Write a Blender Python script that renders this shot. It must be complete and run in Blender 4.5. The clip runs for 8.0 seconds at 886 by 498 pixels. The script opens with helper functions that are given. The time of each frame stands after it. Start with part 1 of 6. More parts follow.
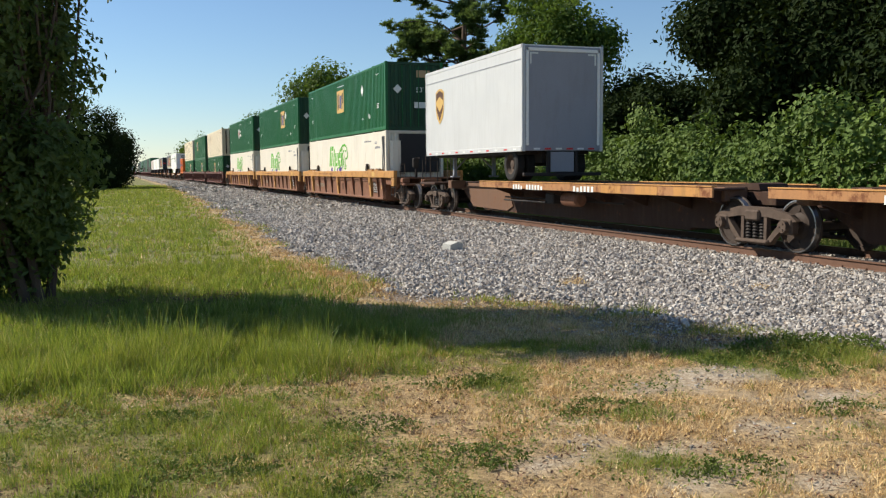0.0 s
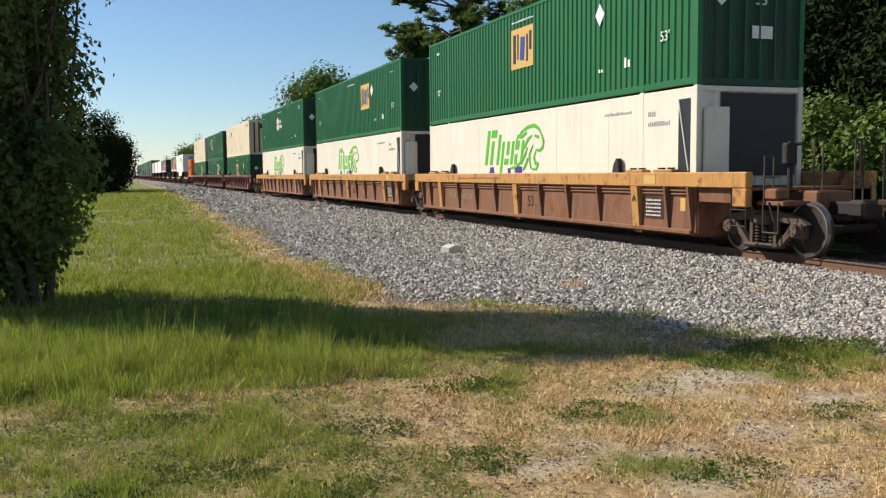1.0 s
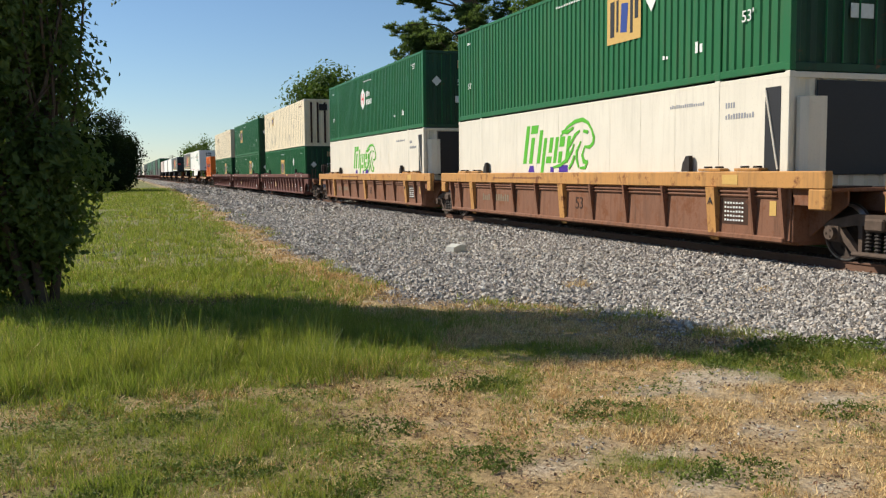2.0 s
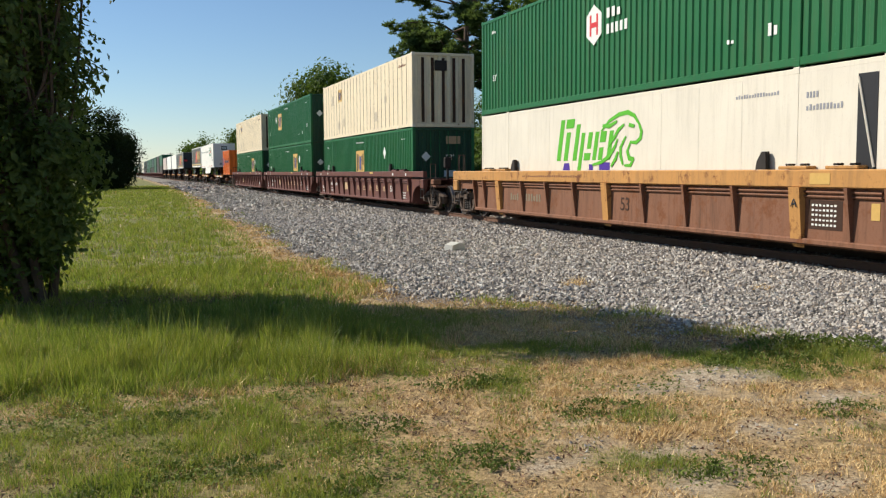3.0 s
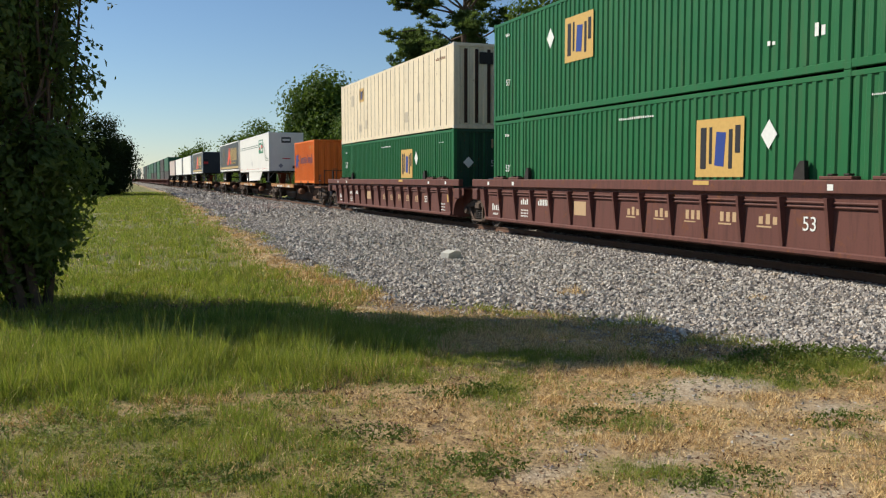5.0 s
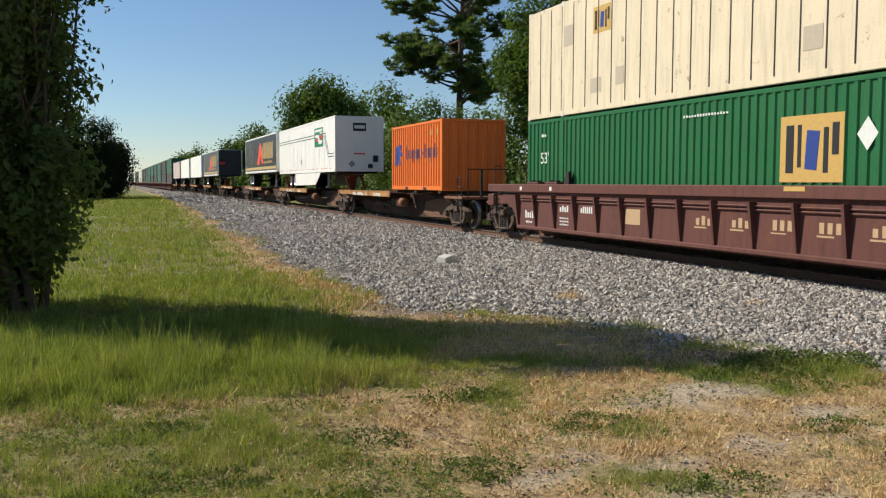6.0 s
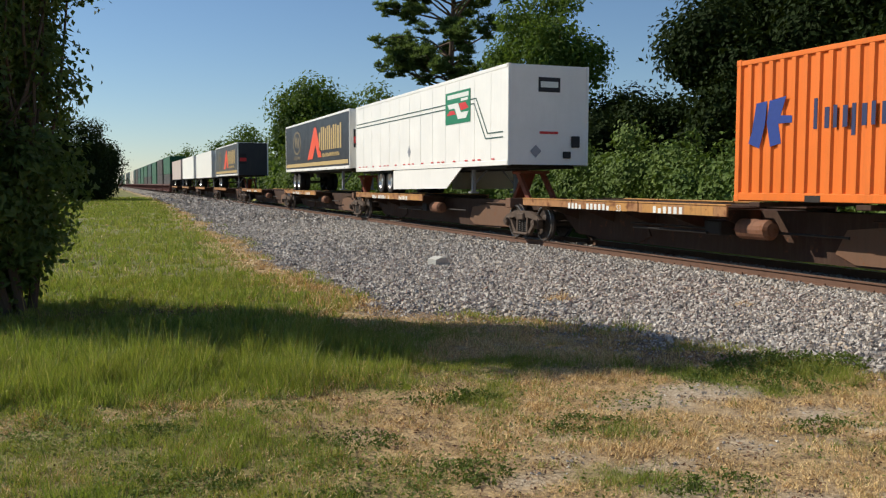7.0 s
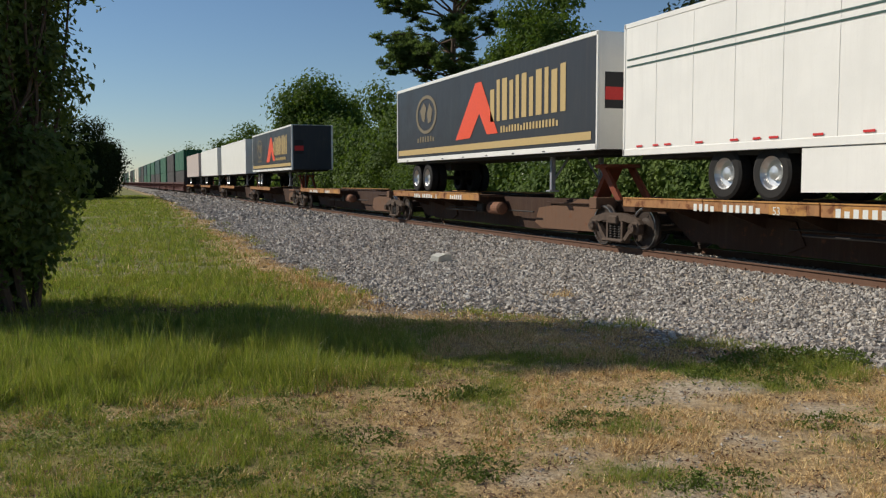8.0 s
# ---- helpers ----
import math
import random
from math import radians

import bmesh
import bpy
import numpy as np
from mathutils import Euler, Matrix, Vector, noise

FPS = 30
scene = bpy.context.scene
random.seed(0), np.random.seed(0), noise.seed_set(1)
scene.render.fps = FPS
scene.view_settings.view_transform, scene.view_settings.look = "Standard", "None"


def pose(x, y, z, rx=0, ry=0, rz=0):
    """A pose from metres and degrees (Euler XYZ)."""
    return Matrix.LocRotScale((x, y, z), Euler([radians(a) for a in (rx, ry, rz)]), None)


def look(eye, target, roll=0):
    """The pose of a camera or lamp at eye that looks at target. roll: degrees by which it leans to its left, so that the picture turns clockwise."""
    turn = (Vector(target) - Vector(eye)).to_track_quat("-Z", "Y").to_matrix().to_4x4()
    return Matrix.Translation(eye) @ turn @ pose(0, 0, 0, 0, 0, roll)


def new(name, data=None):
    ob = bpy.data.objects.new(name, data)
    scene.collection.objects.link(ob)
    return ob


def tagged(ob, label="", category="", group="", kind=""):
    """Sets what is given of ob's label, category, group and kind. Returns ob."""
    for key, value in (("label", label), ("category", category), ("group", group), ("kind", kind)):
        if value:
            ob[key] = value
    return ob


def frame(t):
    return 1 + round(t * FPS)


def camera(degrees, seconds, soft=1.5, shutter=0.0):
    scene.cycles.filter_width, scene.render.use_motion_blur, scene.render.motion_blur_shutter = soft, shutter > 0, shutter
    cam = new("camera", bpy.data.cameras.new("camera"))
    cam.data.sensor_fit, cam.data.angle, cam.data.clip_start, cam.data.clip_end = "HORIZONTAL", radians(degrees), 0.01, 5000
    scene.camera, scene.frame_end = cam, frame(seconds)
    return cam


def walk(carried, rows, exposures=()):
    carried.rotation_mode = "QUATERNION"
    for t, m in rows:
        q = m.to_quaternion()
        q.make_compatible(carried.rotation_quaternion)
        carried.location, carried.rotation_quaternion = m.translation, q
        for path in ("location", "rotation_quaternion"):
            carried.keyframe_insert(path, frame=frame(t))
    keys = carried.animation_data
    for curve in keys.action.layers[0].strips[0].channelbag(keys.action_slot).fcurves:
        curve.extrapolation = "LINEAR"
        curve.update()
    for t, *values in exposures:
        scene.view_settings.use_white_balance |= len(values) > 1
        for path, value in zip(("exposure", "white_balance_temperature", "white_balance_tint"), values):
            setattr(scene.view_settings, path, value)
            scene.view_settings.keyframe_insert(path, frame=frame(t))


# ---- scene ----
# The rail head is z = 0; the track runs along +Y at x = TRACK_X. The train comes along -Y.
TRACK_X = 12.195
GROUND = -0.26
EYE = (0.0, 0.0, 1.53)


def aim(yaw, pitch, roll):
    """A pose at the standing place: yaw to the right of +Y, pitch up, in degrees."""
    a, b = radians(yaw), radians(pitch)
    way = (math.sin(a) * math.cos(b), math.cos(a) * math.cos(b), math.sin(b))
    return look(EYE, [e + w for e, w in zip(EYE, way)], roll)


cam = camera(52.1, 8.0, soft=1.25, shutter=0.0)
walk(cam, [
    (0.0, aim(19.768, -5.006, -0.456)), (0.5, aim(20.016, -4.800, -0.499)), (1.0, aim(19.872, -4.805, -0.497)),
    (1.5, aim(19.532, -4.802, -0.502)), (3.0, aim(19.638, -4.960, -0.426)), (3.5, aim(19.581, -4.995, -0.335)),
    (4.0, aim(19.742, -4.861, -0.287)), (4.5, aim(19.810, -4.650, -0.126)), (6.0, aim(20.102, -4.176, 0.114)),
    (6.5, aim(20.574, -4.181, 0.055)), (7.0, aim(20.691, -4.065, 0.156)), (7.5, aim(20.655, -4.162, 0.007)),
    (8.0, aim(20.520, -4.251, -0.083))],
    exposures=[(0.0, 0.3), (0.5, 0.3), (1.0, 0.25), (1.5, 0.14), (3.0, 0.16), (3.5, 0.10), (4.5, 0.02), (6.0, 0.05), (7.0, -0.04), (7.5, -0.1), (8.0, -0.36)])

# ---- light ----
SUN_YAW, SUN_UP = -49.0, 38.0
world = bpy.data.worlds.new("sky")
scene.world = world
world.use_nodes = True
sky = world.node_tree.nodes.new("ShaderNodeTexSky")
sky.sky_type, sky.sun_disc = "NISHITA", False
sky.sun_elevation, sky.sun_rotation = radians(SUN_UP), radians(SUN_YAW)
sky.altitude = 0.0
sky.air_density, sky.dust_density, sky.ozone_density = 1.0, 0.0, 5.2
world.node_tree.links.new(sky.outputs[0], world.node_tree.nodes["Background"].inputs[0])
world.node_tree.nodes["Background"].inputs[1].default_value = 0.094
sun = new("sun", bpy.data.lights.new("sun", "SUN"))
sun.data.energy, sun.data.angle, sun.data.color = 5.7, radians(0.6), (1.0, 0.915, 0.79)
sa, sb = radians(SUN_YAW), radians(SUN_UP)
sun.matrix_world = look((60 * math.sin(sa) * math.cos(sb), 60 * math.cos(sa) * math.cos(sb), 60 * math.sin(sb)), (0, 0, 0))


# ---- materials ----
class Nodes:
    """A short way to write a node material."""

    def __init__(self, name, rough=0.6, metal=0.0):
        self.mat = bpy.data.materials.new(name)
        self.mat.use_nodes = True
        self.tree = self.mat.node_tree
        self.bsdf = self.tree.nodes["Principled BSDF"]
        self.bsdf.inputs["Roughness"].default_value = rough
        self.bsdf.inputs["Metallic"].default_value = metal
        self.coord = self.tree.nodes.new("ShaderNodeTexCoord").outputs["Object"]

    def node(self, kind, **sockets):
        n = self.tree.nodes.new(kind)
        for k, v in sockets.items():
            self.plug(n.inputs[k.replace("_", " ")], v)
        return n

    def plug(self, socket, v):
        if isinstance(v, bpy.types.NodeSocket):
            self.tree.links.new(v, socket)
        else:
            socket.default_value = v

    def noise(self, scale, detail=4.0, rough=0.6, stretch=(1, 1, 1), coord=None):
        m = self.node("ShaderNodeMapping", Vector=coord or self.coord, Scale=stretch)
        return self.node("ShaderNodeTexNoise", Vector=m.outputs[0], Scale=scale, Detail=detail, Roughness=rough).outputs["Fac"]

    def ramp(self, fac, *stops):
        n = self.node("ShaderNodeValToRGB", Fac=fac)
        while len(n.color_ramp.elements) < len(stops):
            n.color_ramp.elements.new(0.5)
        for e, (p, c) in zip(n.color_ramp.elements, stops):
            e.position = p
            e.color = (c, c, c, 1) if isinstance(c, (int, float)) else (*c, 1)
        return n.outputs[0]

    def mix(self, fac, a, b, mode="MIX"):
        n = self.tree.nodes.new("ShaderNodeMix")
        n.data_type, n.blend_type = "RGBA", mode
        for s, v in ((n.inputs[0], fac), (n.inputs[6], a), (n.inputs[7], b)):
            self.plug(s, (*v, 1) if isinstance(v, tuple) and len(v) == 3 else v)
        return n.outputs[2]

    def bump(self, height, strength=0.4, distance=0.02):
        n = self.node("ShaderNodeBump", Height=height, Strength=strength, Distance=distance)
        self.plug(self.bsdf.inputs["Normal"], n.outputs[0])

    def done(self, colour):
        self.plug(self.bsdf.inputs["Base Color"], (*colour, 1) if isinstance(colour, tuple) else colour)
        return self.mat


def shade(c, k):
    return tuple(min(1.0, v * k) for v in c)


def paint(name, c, rough=0.45, dirt=0.35, rust=0.0, dirt_colour=(0.10, 0.07, 0.045)):
    """Weathered paint: fading at large scale, streaks running down, specks, rust patches."""
    n = Nodes(name, rough)
    n.bsdf.inputs["Specular IOR Level"].default_value = 0.22
    wide = n.noise(0.9, 5)
    col = n.mix(wide, shade(c, 0.86), shade(c, 1.08))
    streak = n.ramp(n.noise(3.0, 6, 0.7, (1, 2.2, 0.22)), (0.48, 0.0), (0.75, 1.0))
    col = n.mix(streak, col, n.mix(dirt, c, dirt_colour))
    fine = n.noise(28, 6, 0.7)
    col = n.mix(n.ramp(fine, (0.55, 0.0), (0.8, dirt)), col, dirt_colour)
    if rust:
        patch = n.ramp(n.noise(2.6, 8, 0.75), (0.62 - 0.16 * rust, 0.0), (0.70 - 0.12 * rust, 1.0))
        col = n.mix(patch, col, n.mix(n.noise(22, 4), (0.10, 0.035, 0.015), (0.24, 0.095, 0.04)))
    n.plug(n.bsdf.inputs["Roughness"], n.ramp(wide, (0.3, rough * 0.85), (0.8, min(1, rough * 1.35))))
    n.bump(fine, 0.10, 0.01)
    return n.done(col)


def plain(name, c, rough=0.5, metal=0.0, vary=0.15, scale=14.0, bump=0.1):
    n = Nodes(name, rough, metal)
    n.bsdf.inputs["Specular IOR Level"].default_value = 0.25
    f = n.noise(scale, 5)
    n.bump(f, bump, 0.01)
    return n.done(n.mix(f, shade(c, 1 - vary), shade(c, 1 + vary)))


M_GREEN = paint("green_container_paint", (0.017, 0.135, 0.045), 0.42, 0.28)
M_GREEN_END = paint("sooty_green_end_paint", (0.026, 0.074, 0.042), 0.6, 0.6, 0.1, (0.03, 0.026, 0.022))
M_GREEN_OLD = paint("faded_green_container_paint", (0.020, 0.105, 0.055), 0.5, 0.3)
M_WHITE = paint("white_container_paint", (0.73, 0.68, 0.57), 0.42, 0.2)
M_CREAM = paint("cream_container_paint", (0.77, 0.665, 0.475), 0.5, 0.32, 0.05)
M_TRAILER = paint("white_trailer_paint", (0.86, 0.85, 0.80), 0.35, 0.09)
M_PARCEL = paint("dull_white_parcel_trailer_paint", (0.56, 0.57, 0.56), 0.4, 0.16)
M_ORANGE = paint("orange_container_paint", (0.80, 0.19, 0.030), 0.45, 0.2)
M_DARK = paint("charcoal_trailer_paint", (0.040, 0.043, 0.050), 0.38, 0.2, 0.0, (0.12, 0.10, 0.08))
M_YELLOW = paint("yellow_car_paint", (0.50, 0.255, 0.080), 0.6, 0.5, 0.5)
M_OCHRE = paint("rusty_ochre_deck_paint", (0.40, 0.20, 0.085), 0.7, 0.5, 0.65)
M_BROWN = paint("rusty_brown_car_paint", (0.22, 0.105, 0.062), 0.75, 0.7, 0.6, (0.045, 0.026, 0.017))
M_MAROON = paint("maroon_car_paint", (0.135, 0.055, 0.044), 0.65, 0.55, 0.3, (0.035, 0.020, 0.016))
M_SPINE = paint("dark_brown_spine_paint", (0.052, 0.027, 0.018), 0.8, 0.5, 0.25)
# Web plates clear of the deck; those beneath it take M_SPINE as painted shade.
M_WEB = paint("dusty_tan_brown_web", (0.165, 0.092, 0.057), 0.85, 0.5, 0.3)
M_FAR_DARK = paint("dark_brown_box_paint", (0.055, 0.05, 0.048), 0.6, 0.4, 0.1)
M_FAR_TEAL = paint("dark_teal_box_paint", (0.02, 0.06, 0.055), 0.5, 0.3)
M_FAR_PALE = paint("pale_pink_box_paint", (0.55, 0.46, 0.42), 0.5, 0.3)
M_RED_HITCH = paint("red_hitch_paint", (0.22, 0.055, 0.028), 0.65, 0.5, 0.4)
M_STEEL = plain("greasy_dark_steel", (0.030, 0.025, 0.022), 0.7, 0.0, 0.4, 9)
M_TRUCK = plain("dusty_cast_steel", (0.090, 0.064, 0.048), 0.85, 0.0, 0.5, 7)
M_WHEEL = plain("worn_wheel_steel", (0.050, 0.036, 0.028), 0.7, 0.1, 0.4, 10)
M_TREAD = plain("bright_wheel_tread", (0.30, 0.28, 0.27), 0.35, 0.9, 0.2)
M_RUBBER = plain("black_tyre_rubber", (0.022, 0.021, 0.020), 0.8, 0.0, 0.3)
M_ALLOY = plain("aluminium", (0.62, 0.62, 0.61), 0.35, 0.8, 0.12)
M_TAN = plain("tan_lettering_paint", (0.52, 0.38, 0.17), 0.5)
M_LOGO_GREEN = plain("bright_green_vinyl", (0.10, 0.42, 0.03), 0.45)
M_LOGO_BLUE = plain("blue_vinyl", (0.03, 0.06, 0.25), 0.45)
M_LOGO_PURPLE = plain("purple_vinyl", (0.07, 0.03, 0.28), 0.45)
M_LOGO_GOLD = plain("gold_vinyl", (0.56, 0.36, 0.11), 0.5)
M_LOGO_BROWN = plain("brown_vinyl", (0.10, 0.045, 0.02), 0.45)
M_LOGO_RED = plain("red_orange_vinyl", (0.78, 0.10, 0.045), 0.45)
M_RED = plain("red_reflector", (0.6, 0.04, 0.04), 0.4)
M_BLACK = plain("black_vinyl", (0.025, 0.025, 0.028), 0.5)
M_MARK = plain("white_marking_paint", (0.72, 0.74, 0.70), 0.5)
M_LOGO_DGREEN = plain("dark_green_vinyl", (0.02, 0.20, 0.10), 0.45)
M_GREY = paint("grey_roller_door", (0.30, 0.31, 0.34), 0.5, 0.2)
M_CREAM_PATCH = plain("dull_cream_patch", (0.48, 0.42, 0.32), 0.6)
M_NAVY = plain("navy_lettering_paint", (0.035, 0.045, 0.11), 0.5)
M_STRIPE = plain("dark_green_stripe", (0.05, 0.10, 0.085), 0.5)
M_DULL_TAN = plain("worn_tan_paint", (0.20, 0.165, 0.11), 0.6)
M_PATCH = plain("sand_patch_paint", (0.48, 0.33, 0.19), 0.6)


def leaf_material(name, a, b, c, through_light=0.2, gloss=0.18):
    n = Nodes(name, 0.65)
    n.bsdf.inputs["Specular IOR Level"].default_value = gloss
    r = n.node("ShaderNodeNewGeometry").outputs["Random Per Island"]
    col = n.ramp(r, (0.0, tuple(0.4 * p + 0.6 * q for p, q in zip(a, b))), (0.6, b), (1.0, tuple(0.5 * p + 0.5 * q for p, q in zip(b, c))))
    col = n.mix(n.ramp(n.noise(0.55, 3), (0.35, 0.0), (0.7, 0.75)), col, c)
    col = n.mix(n.ramp(n.noise(1.6, 3), (0.5, 0.0), (0.75, 0.6)), col, a)
    n.bsdf.inputs["Subsurface Weight"].default_value = 0.0
    t = n.node("ShaderNodeBsdfTranslucent", Color=n.mix(0.35, col, (0.20, 0.30, 0.02)))
    m = n.node("ShaderNodeMixShader", Fac=through_light)
    n.tree.links.new(n.bsdf.outputs[0], m.inputs[1])
    n.tree.links.new(t.outputs[0], m.inputs[2])
    n.tree.links.new(m.outputs[0], n.tree.nodes["Material Output"].inputs[0])
    return n.done(col)


M_LEAF_NEAR = leaf_material("dark_glossy_leaf", (0.040, 0.066, 0.018), (0.080, 0.125, 0.030), (0.14, 0.19, 0.044), 0.42, 0.5)
# Nearly black: the shade of the crown's near side is put into the leaf colour.
M_LEAF_OAK = leaf_material("shade_dark_oak_leaf", (0.008, 0.014, 0.005), (0.014, 0.026, 0.008), (0.030, 0.046, 0.014), 0.06, 0.04)
M_LEAF_VINE = leaf_material("vine_leaf", (0.022, 0.050, 0.010), (0.080, 0.138, 0.027), (0.165, 0.23, 0.052))
M_LEAF_MID = leaf_material("broad_leaf", (0.026, 0.058, 0.012), (0.065, 0.12, 0.022), (0.14, 0.205, 0.038), 0.34)
M_NEEDLE = leaf_material("pine_needle", (0.046, 0.078, 0.030), (0.085, 0.130, 0.048), (0.12, 0.17, 0.060), 0.45)
M_BARK = plain("grey_brown_bark", (0.105, 0.075, 0.052), 0.9, 0, 0.4, 6, 0.5)
M_POLE = plain("weathered_pole_wood", (0.14, 0.10, 0.075), 0.85, 0, 0.3, 8)


# ---- mesh tools ----
class Shape:
    """Gathers verts and faces of one mesh."""

    def __init__(self):
        self.v, self.f = [], []

    def add(self, verts, faces):
        k = len(self.v)
        self.v += [tuple(p) for p in verts]
        self.f += [tuple(i + k for i in q) for q in faces]
        return self

    def box(self, x0, x1, y0, y1, z0, z1, bevel=0.0):
        b = min(bevel, (x1 - x0) * 0.45, (y1 - y0) * 0.45, (z1 - z0) * 0.45)
        if b <= 0:
            return self.add([(x, y, z) for x in (x0, x1) for y in (y0, y1) for z in (z0, z1)],
                            [(0, 1, 3, 2), (4, 6, 7, 5), (0, 4, 5, 1), (2, 3, 7, 6), (0, 2, 6, 4), (1, 5, 7, 3)])
        lo, hi = (x0, y0, z0), (x1, y1, z1)
        verts, at = [], {}
        for s in [(i, j, k) for i in (0, 1) for j in (0, 1) for k in (0, 1)]:
            for axis in range(3):
                at[s, axis] = len(verts)
                verts.append(tuple((hi[a] if s[a] else lo[a]) + (0 if a == axis else (-b if s[a] else b)) for a in range(3)))
        faces = []
        for axis in range(3):
            o, p = [a for a in range(3) if a != axis]
            for side in (0, 1):
                def c(i, j):
                    s = [0, 0, 0]
                    s[axis], s[o], s[p] = side, i, j
                    return tuple(s)
                faces.append([at[c(i, j), axis] for i, j in ((0, 0), (1, 0), (1, 1), (0, 1))])
            for i in (0, 1):
                for j in (0, 1):
                    def e(k):
                        s = [0, 0, 0]
                        s[axis], s[o], s[p] = k, i, j
                        return tuple(s)
                    faces.append([at[e(0), o], at[e(1), o], at[e(1), p], at[e(0), p]])
        for s in [(i, j, k) for i in (0, 1) for j in (0, 1) for k in (0, 1)]:
            faces.append([at[s, 0], at[s, 1], at[s, 2]])
        return self.add(verts, faces)

    def prism(self, pts, axis, a, b):
        """A flat outline pts pushed from a to b along an axis; pts are in the two other axes in order."""
        n = len(pts)

        def place(p, d):
            q = list(p)
            q.insert(axis, d)
            return q
        return self.add([place(p, a) for p in pts] + [place(p, b) for p in pts],
                        [tuple(range(n)), tuple(range(2 * n - 1, n - 1, -1))] + [(i, (i + 1) % n, n + (i + 1) % n, n + i) for i in range(n)])

    def tube(self, p, q, r, r2=None, n=10, caps=True):
        p, q = Vector(p), Vector(q)
        r2 = r if r2 is None else r2
        turn = (q - p).to_track_quat("Z", "Y")
        ring = [turn @ Vector((math.cos(2 * math.pi * i / n), math.sin(2 * math.pi * i / n), 0)) for i in range(n)]
        faces = [(i, (i + 1) % n, n + (i + 1) % n, n + i) for i in range(n)]
        if caps:
            faces += [tuple(range(n - 1, -1, -1)), tuple(range(n, 2 * n))]
        return self.add([p + d * r for d in ring] + [q + d * r2 for d in ring], faces)

    def lathe(self, centre, profile, axis=0, n=20):
        """profile: (along, radius) pairs turned about an axis."""
        verts, m = [], len(profile)
        for i in range(n):
            a = 2 * math.pi * i / n
            for d, r in profile:
                q = [r * math.cos(a), r * math.sin(a)]
                q.insert(axis, d)
                verts.append([c + w for c, w in zip(centre, q)])
        faces = [(i * m + j, i * m + j + 1, ((i + 1) % n) * m + j + 1, ((i + 1) % n) * m + j) for i in range(n) for j in range(m - 1)]
        return self.add(verts, faces)


def mesh_of(name, shape, materials, tidy=True):
    me = bpy.data.meshes.new(name)
    me.from_pydata(shape.v, [], shape.f)
    if tidy:
        bm = bmesh.new()
        bm.from_mesh(me)
        bmesh.ops.recalc_face_normals(bm, faces=bm.faces)
        bm.to_mesh(me)
        bm.free()
    for m in materials if isinstance(materials, (list, tuple)) else [materials]:
        me.materials.append(m)
    me.update()
    return me


def part(name, shape, material, parent, label=""):
    ob = new(name, mesh_of(name, shape, material))
    ob.parent = parent
    return tagged(ob, label)


def thing(name, label, category, group="", at=(0, 0, 0)):
    ob = tagged(new(name), label, category, group)
    ob.location = at
    return ob


# ---- ground and track ----
def lerp_table(v, table):
    xs, ys = [p[0] for p in table], [p[1] for p in table]
    return np.interp(v, xs, ys)


BORDER = [(-40, 7.8), (4, 7.6), (7.0, 6.6), (8.0, 5.8), (9.4, 5.45), (10.3, 4.95), (11.2, 4.3), (12.8, 3.95), (14.8, 3.65), (18.7, 3.65), (24.7, 3.85), (41.0, 4.5), (83.0, 5.8), (130.0, 6.6), (400, 7.5)]


def wobble(x, y, scale, seed=0.0):
    return noise.noise(Vector((x * scale + seed, y * scale - seed, seed * 0.7)))


def height(x, y):
    """Height of the ground: a low stone bed round the track, nearly level grass."""
    d = abs(x - TRACK_X)
    if x > TRACK_X:
        return float(np.interp(d, [0, 1.5, 2.3, 3.6, 4.6, 5.4, 7.0], [-0.17, -0.17, -0.22, -0.95, -0.95, GROUND, GROUND]))
    bed = float(np.interp(d, [0, 1.5, 2.2, 4.2, 7.5], [-0.17, -0.17, -0.20, GROUND - 0.04, GROUND]))
    near = max(0.0, 1.0 - math.hypot(x, y) / 120)
    return bed + near * (0.035 * wobble(x, y, 0.35) + 0.015 * wobble(x, y, 1.1, 4.0)) * min(1.0, max(0.0, (d - 2.0) / 3.0))


def gravel_share(x, y):
    edge = float(lerp_table(y, BORDER)) + 0.7 * wobble(x, y, 0.5, 9.0) + 0.35 * wobble(x, y, 1.7, 5.0)
    wide = 1.0 + 1.9 * float(np.interp(y, [6.6, 7.6, 10.8, 13.0], [0.0, 1.0, 1.0, 0.0]))
    g = min(1.0, max(0.0, (x - edge - 0.25 * (wide - 1.0)) / wide + 0.5))
    if x > 14.6:
        g *= max(0.0, 1 - (x - 14.6) / 0.8)
    return g


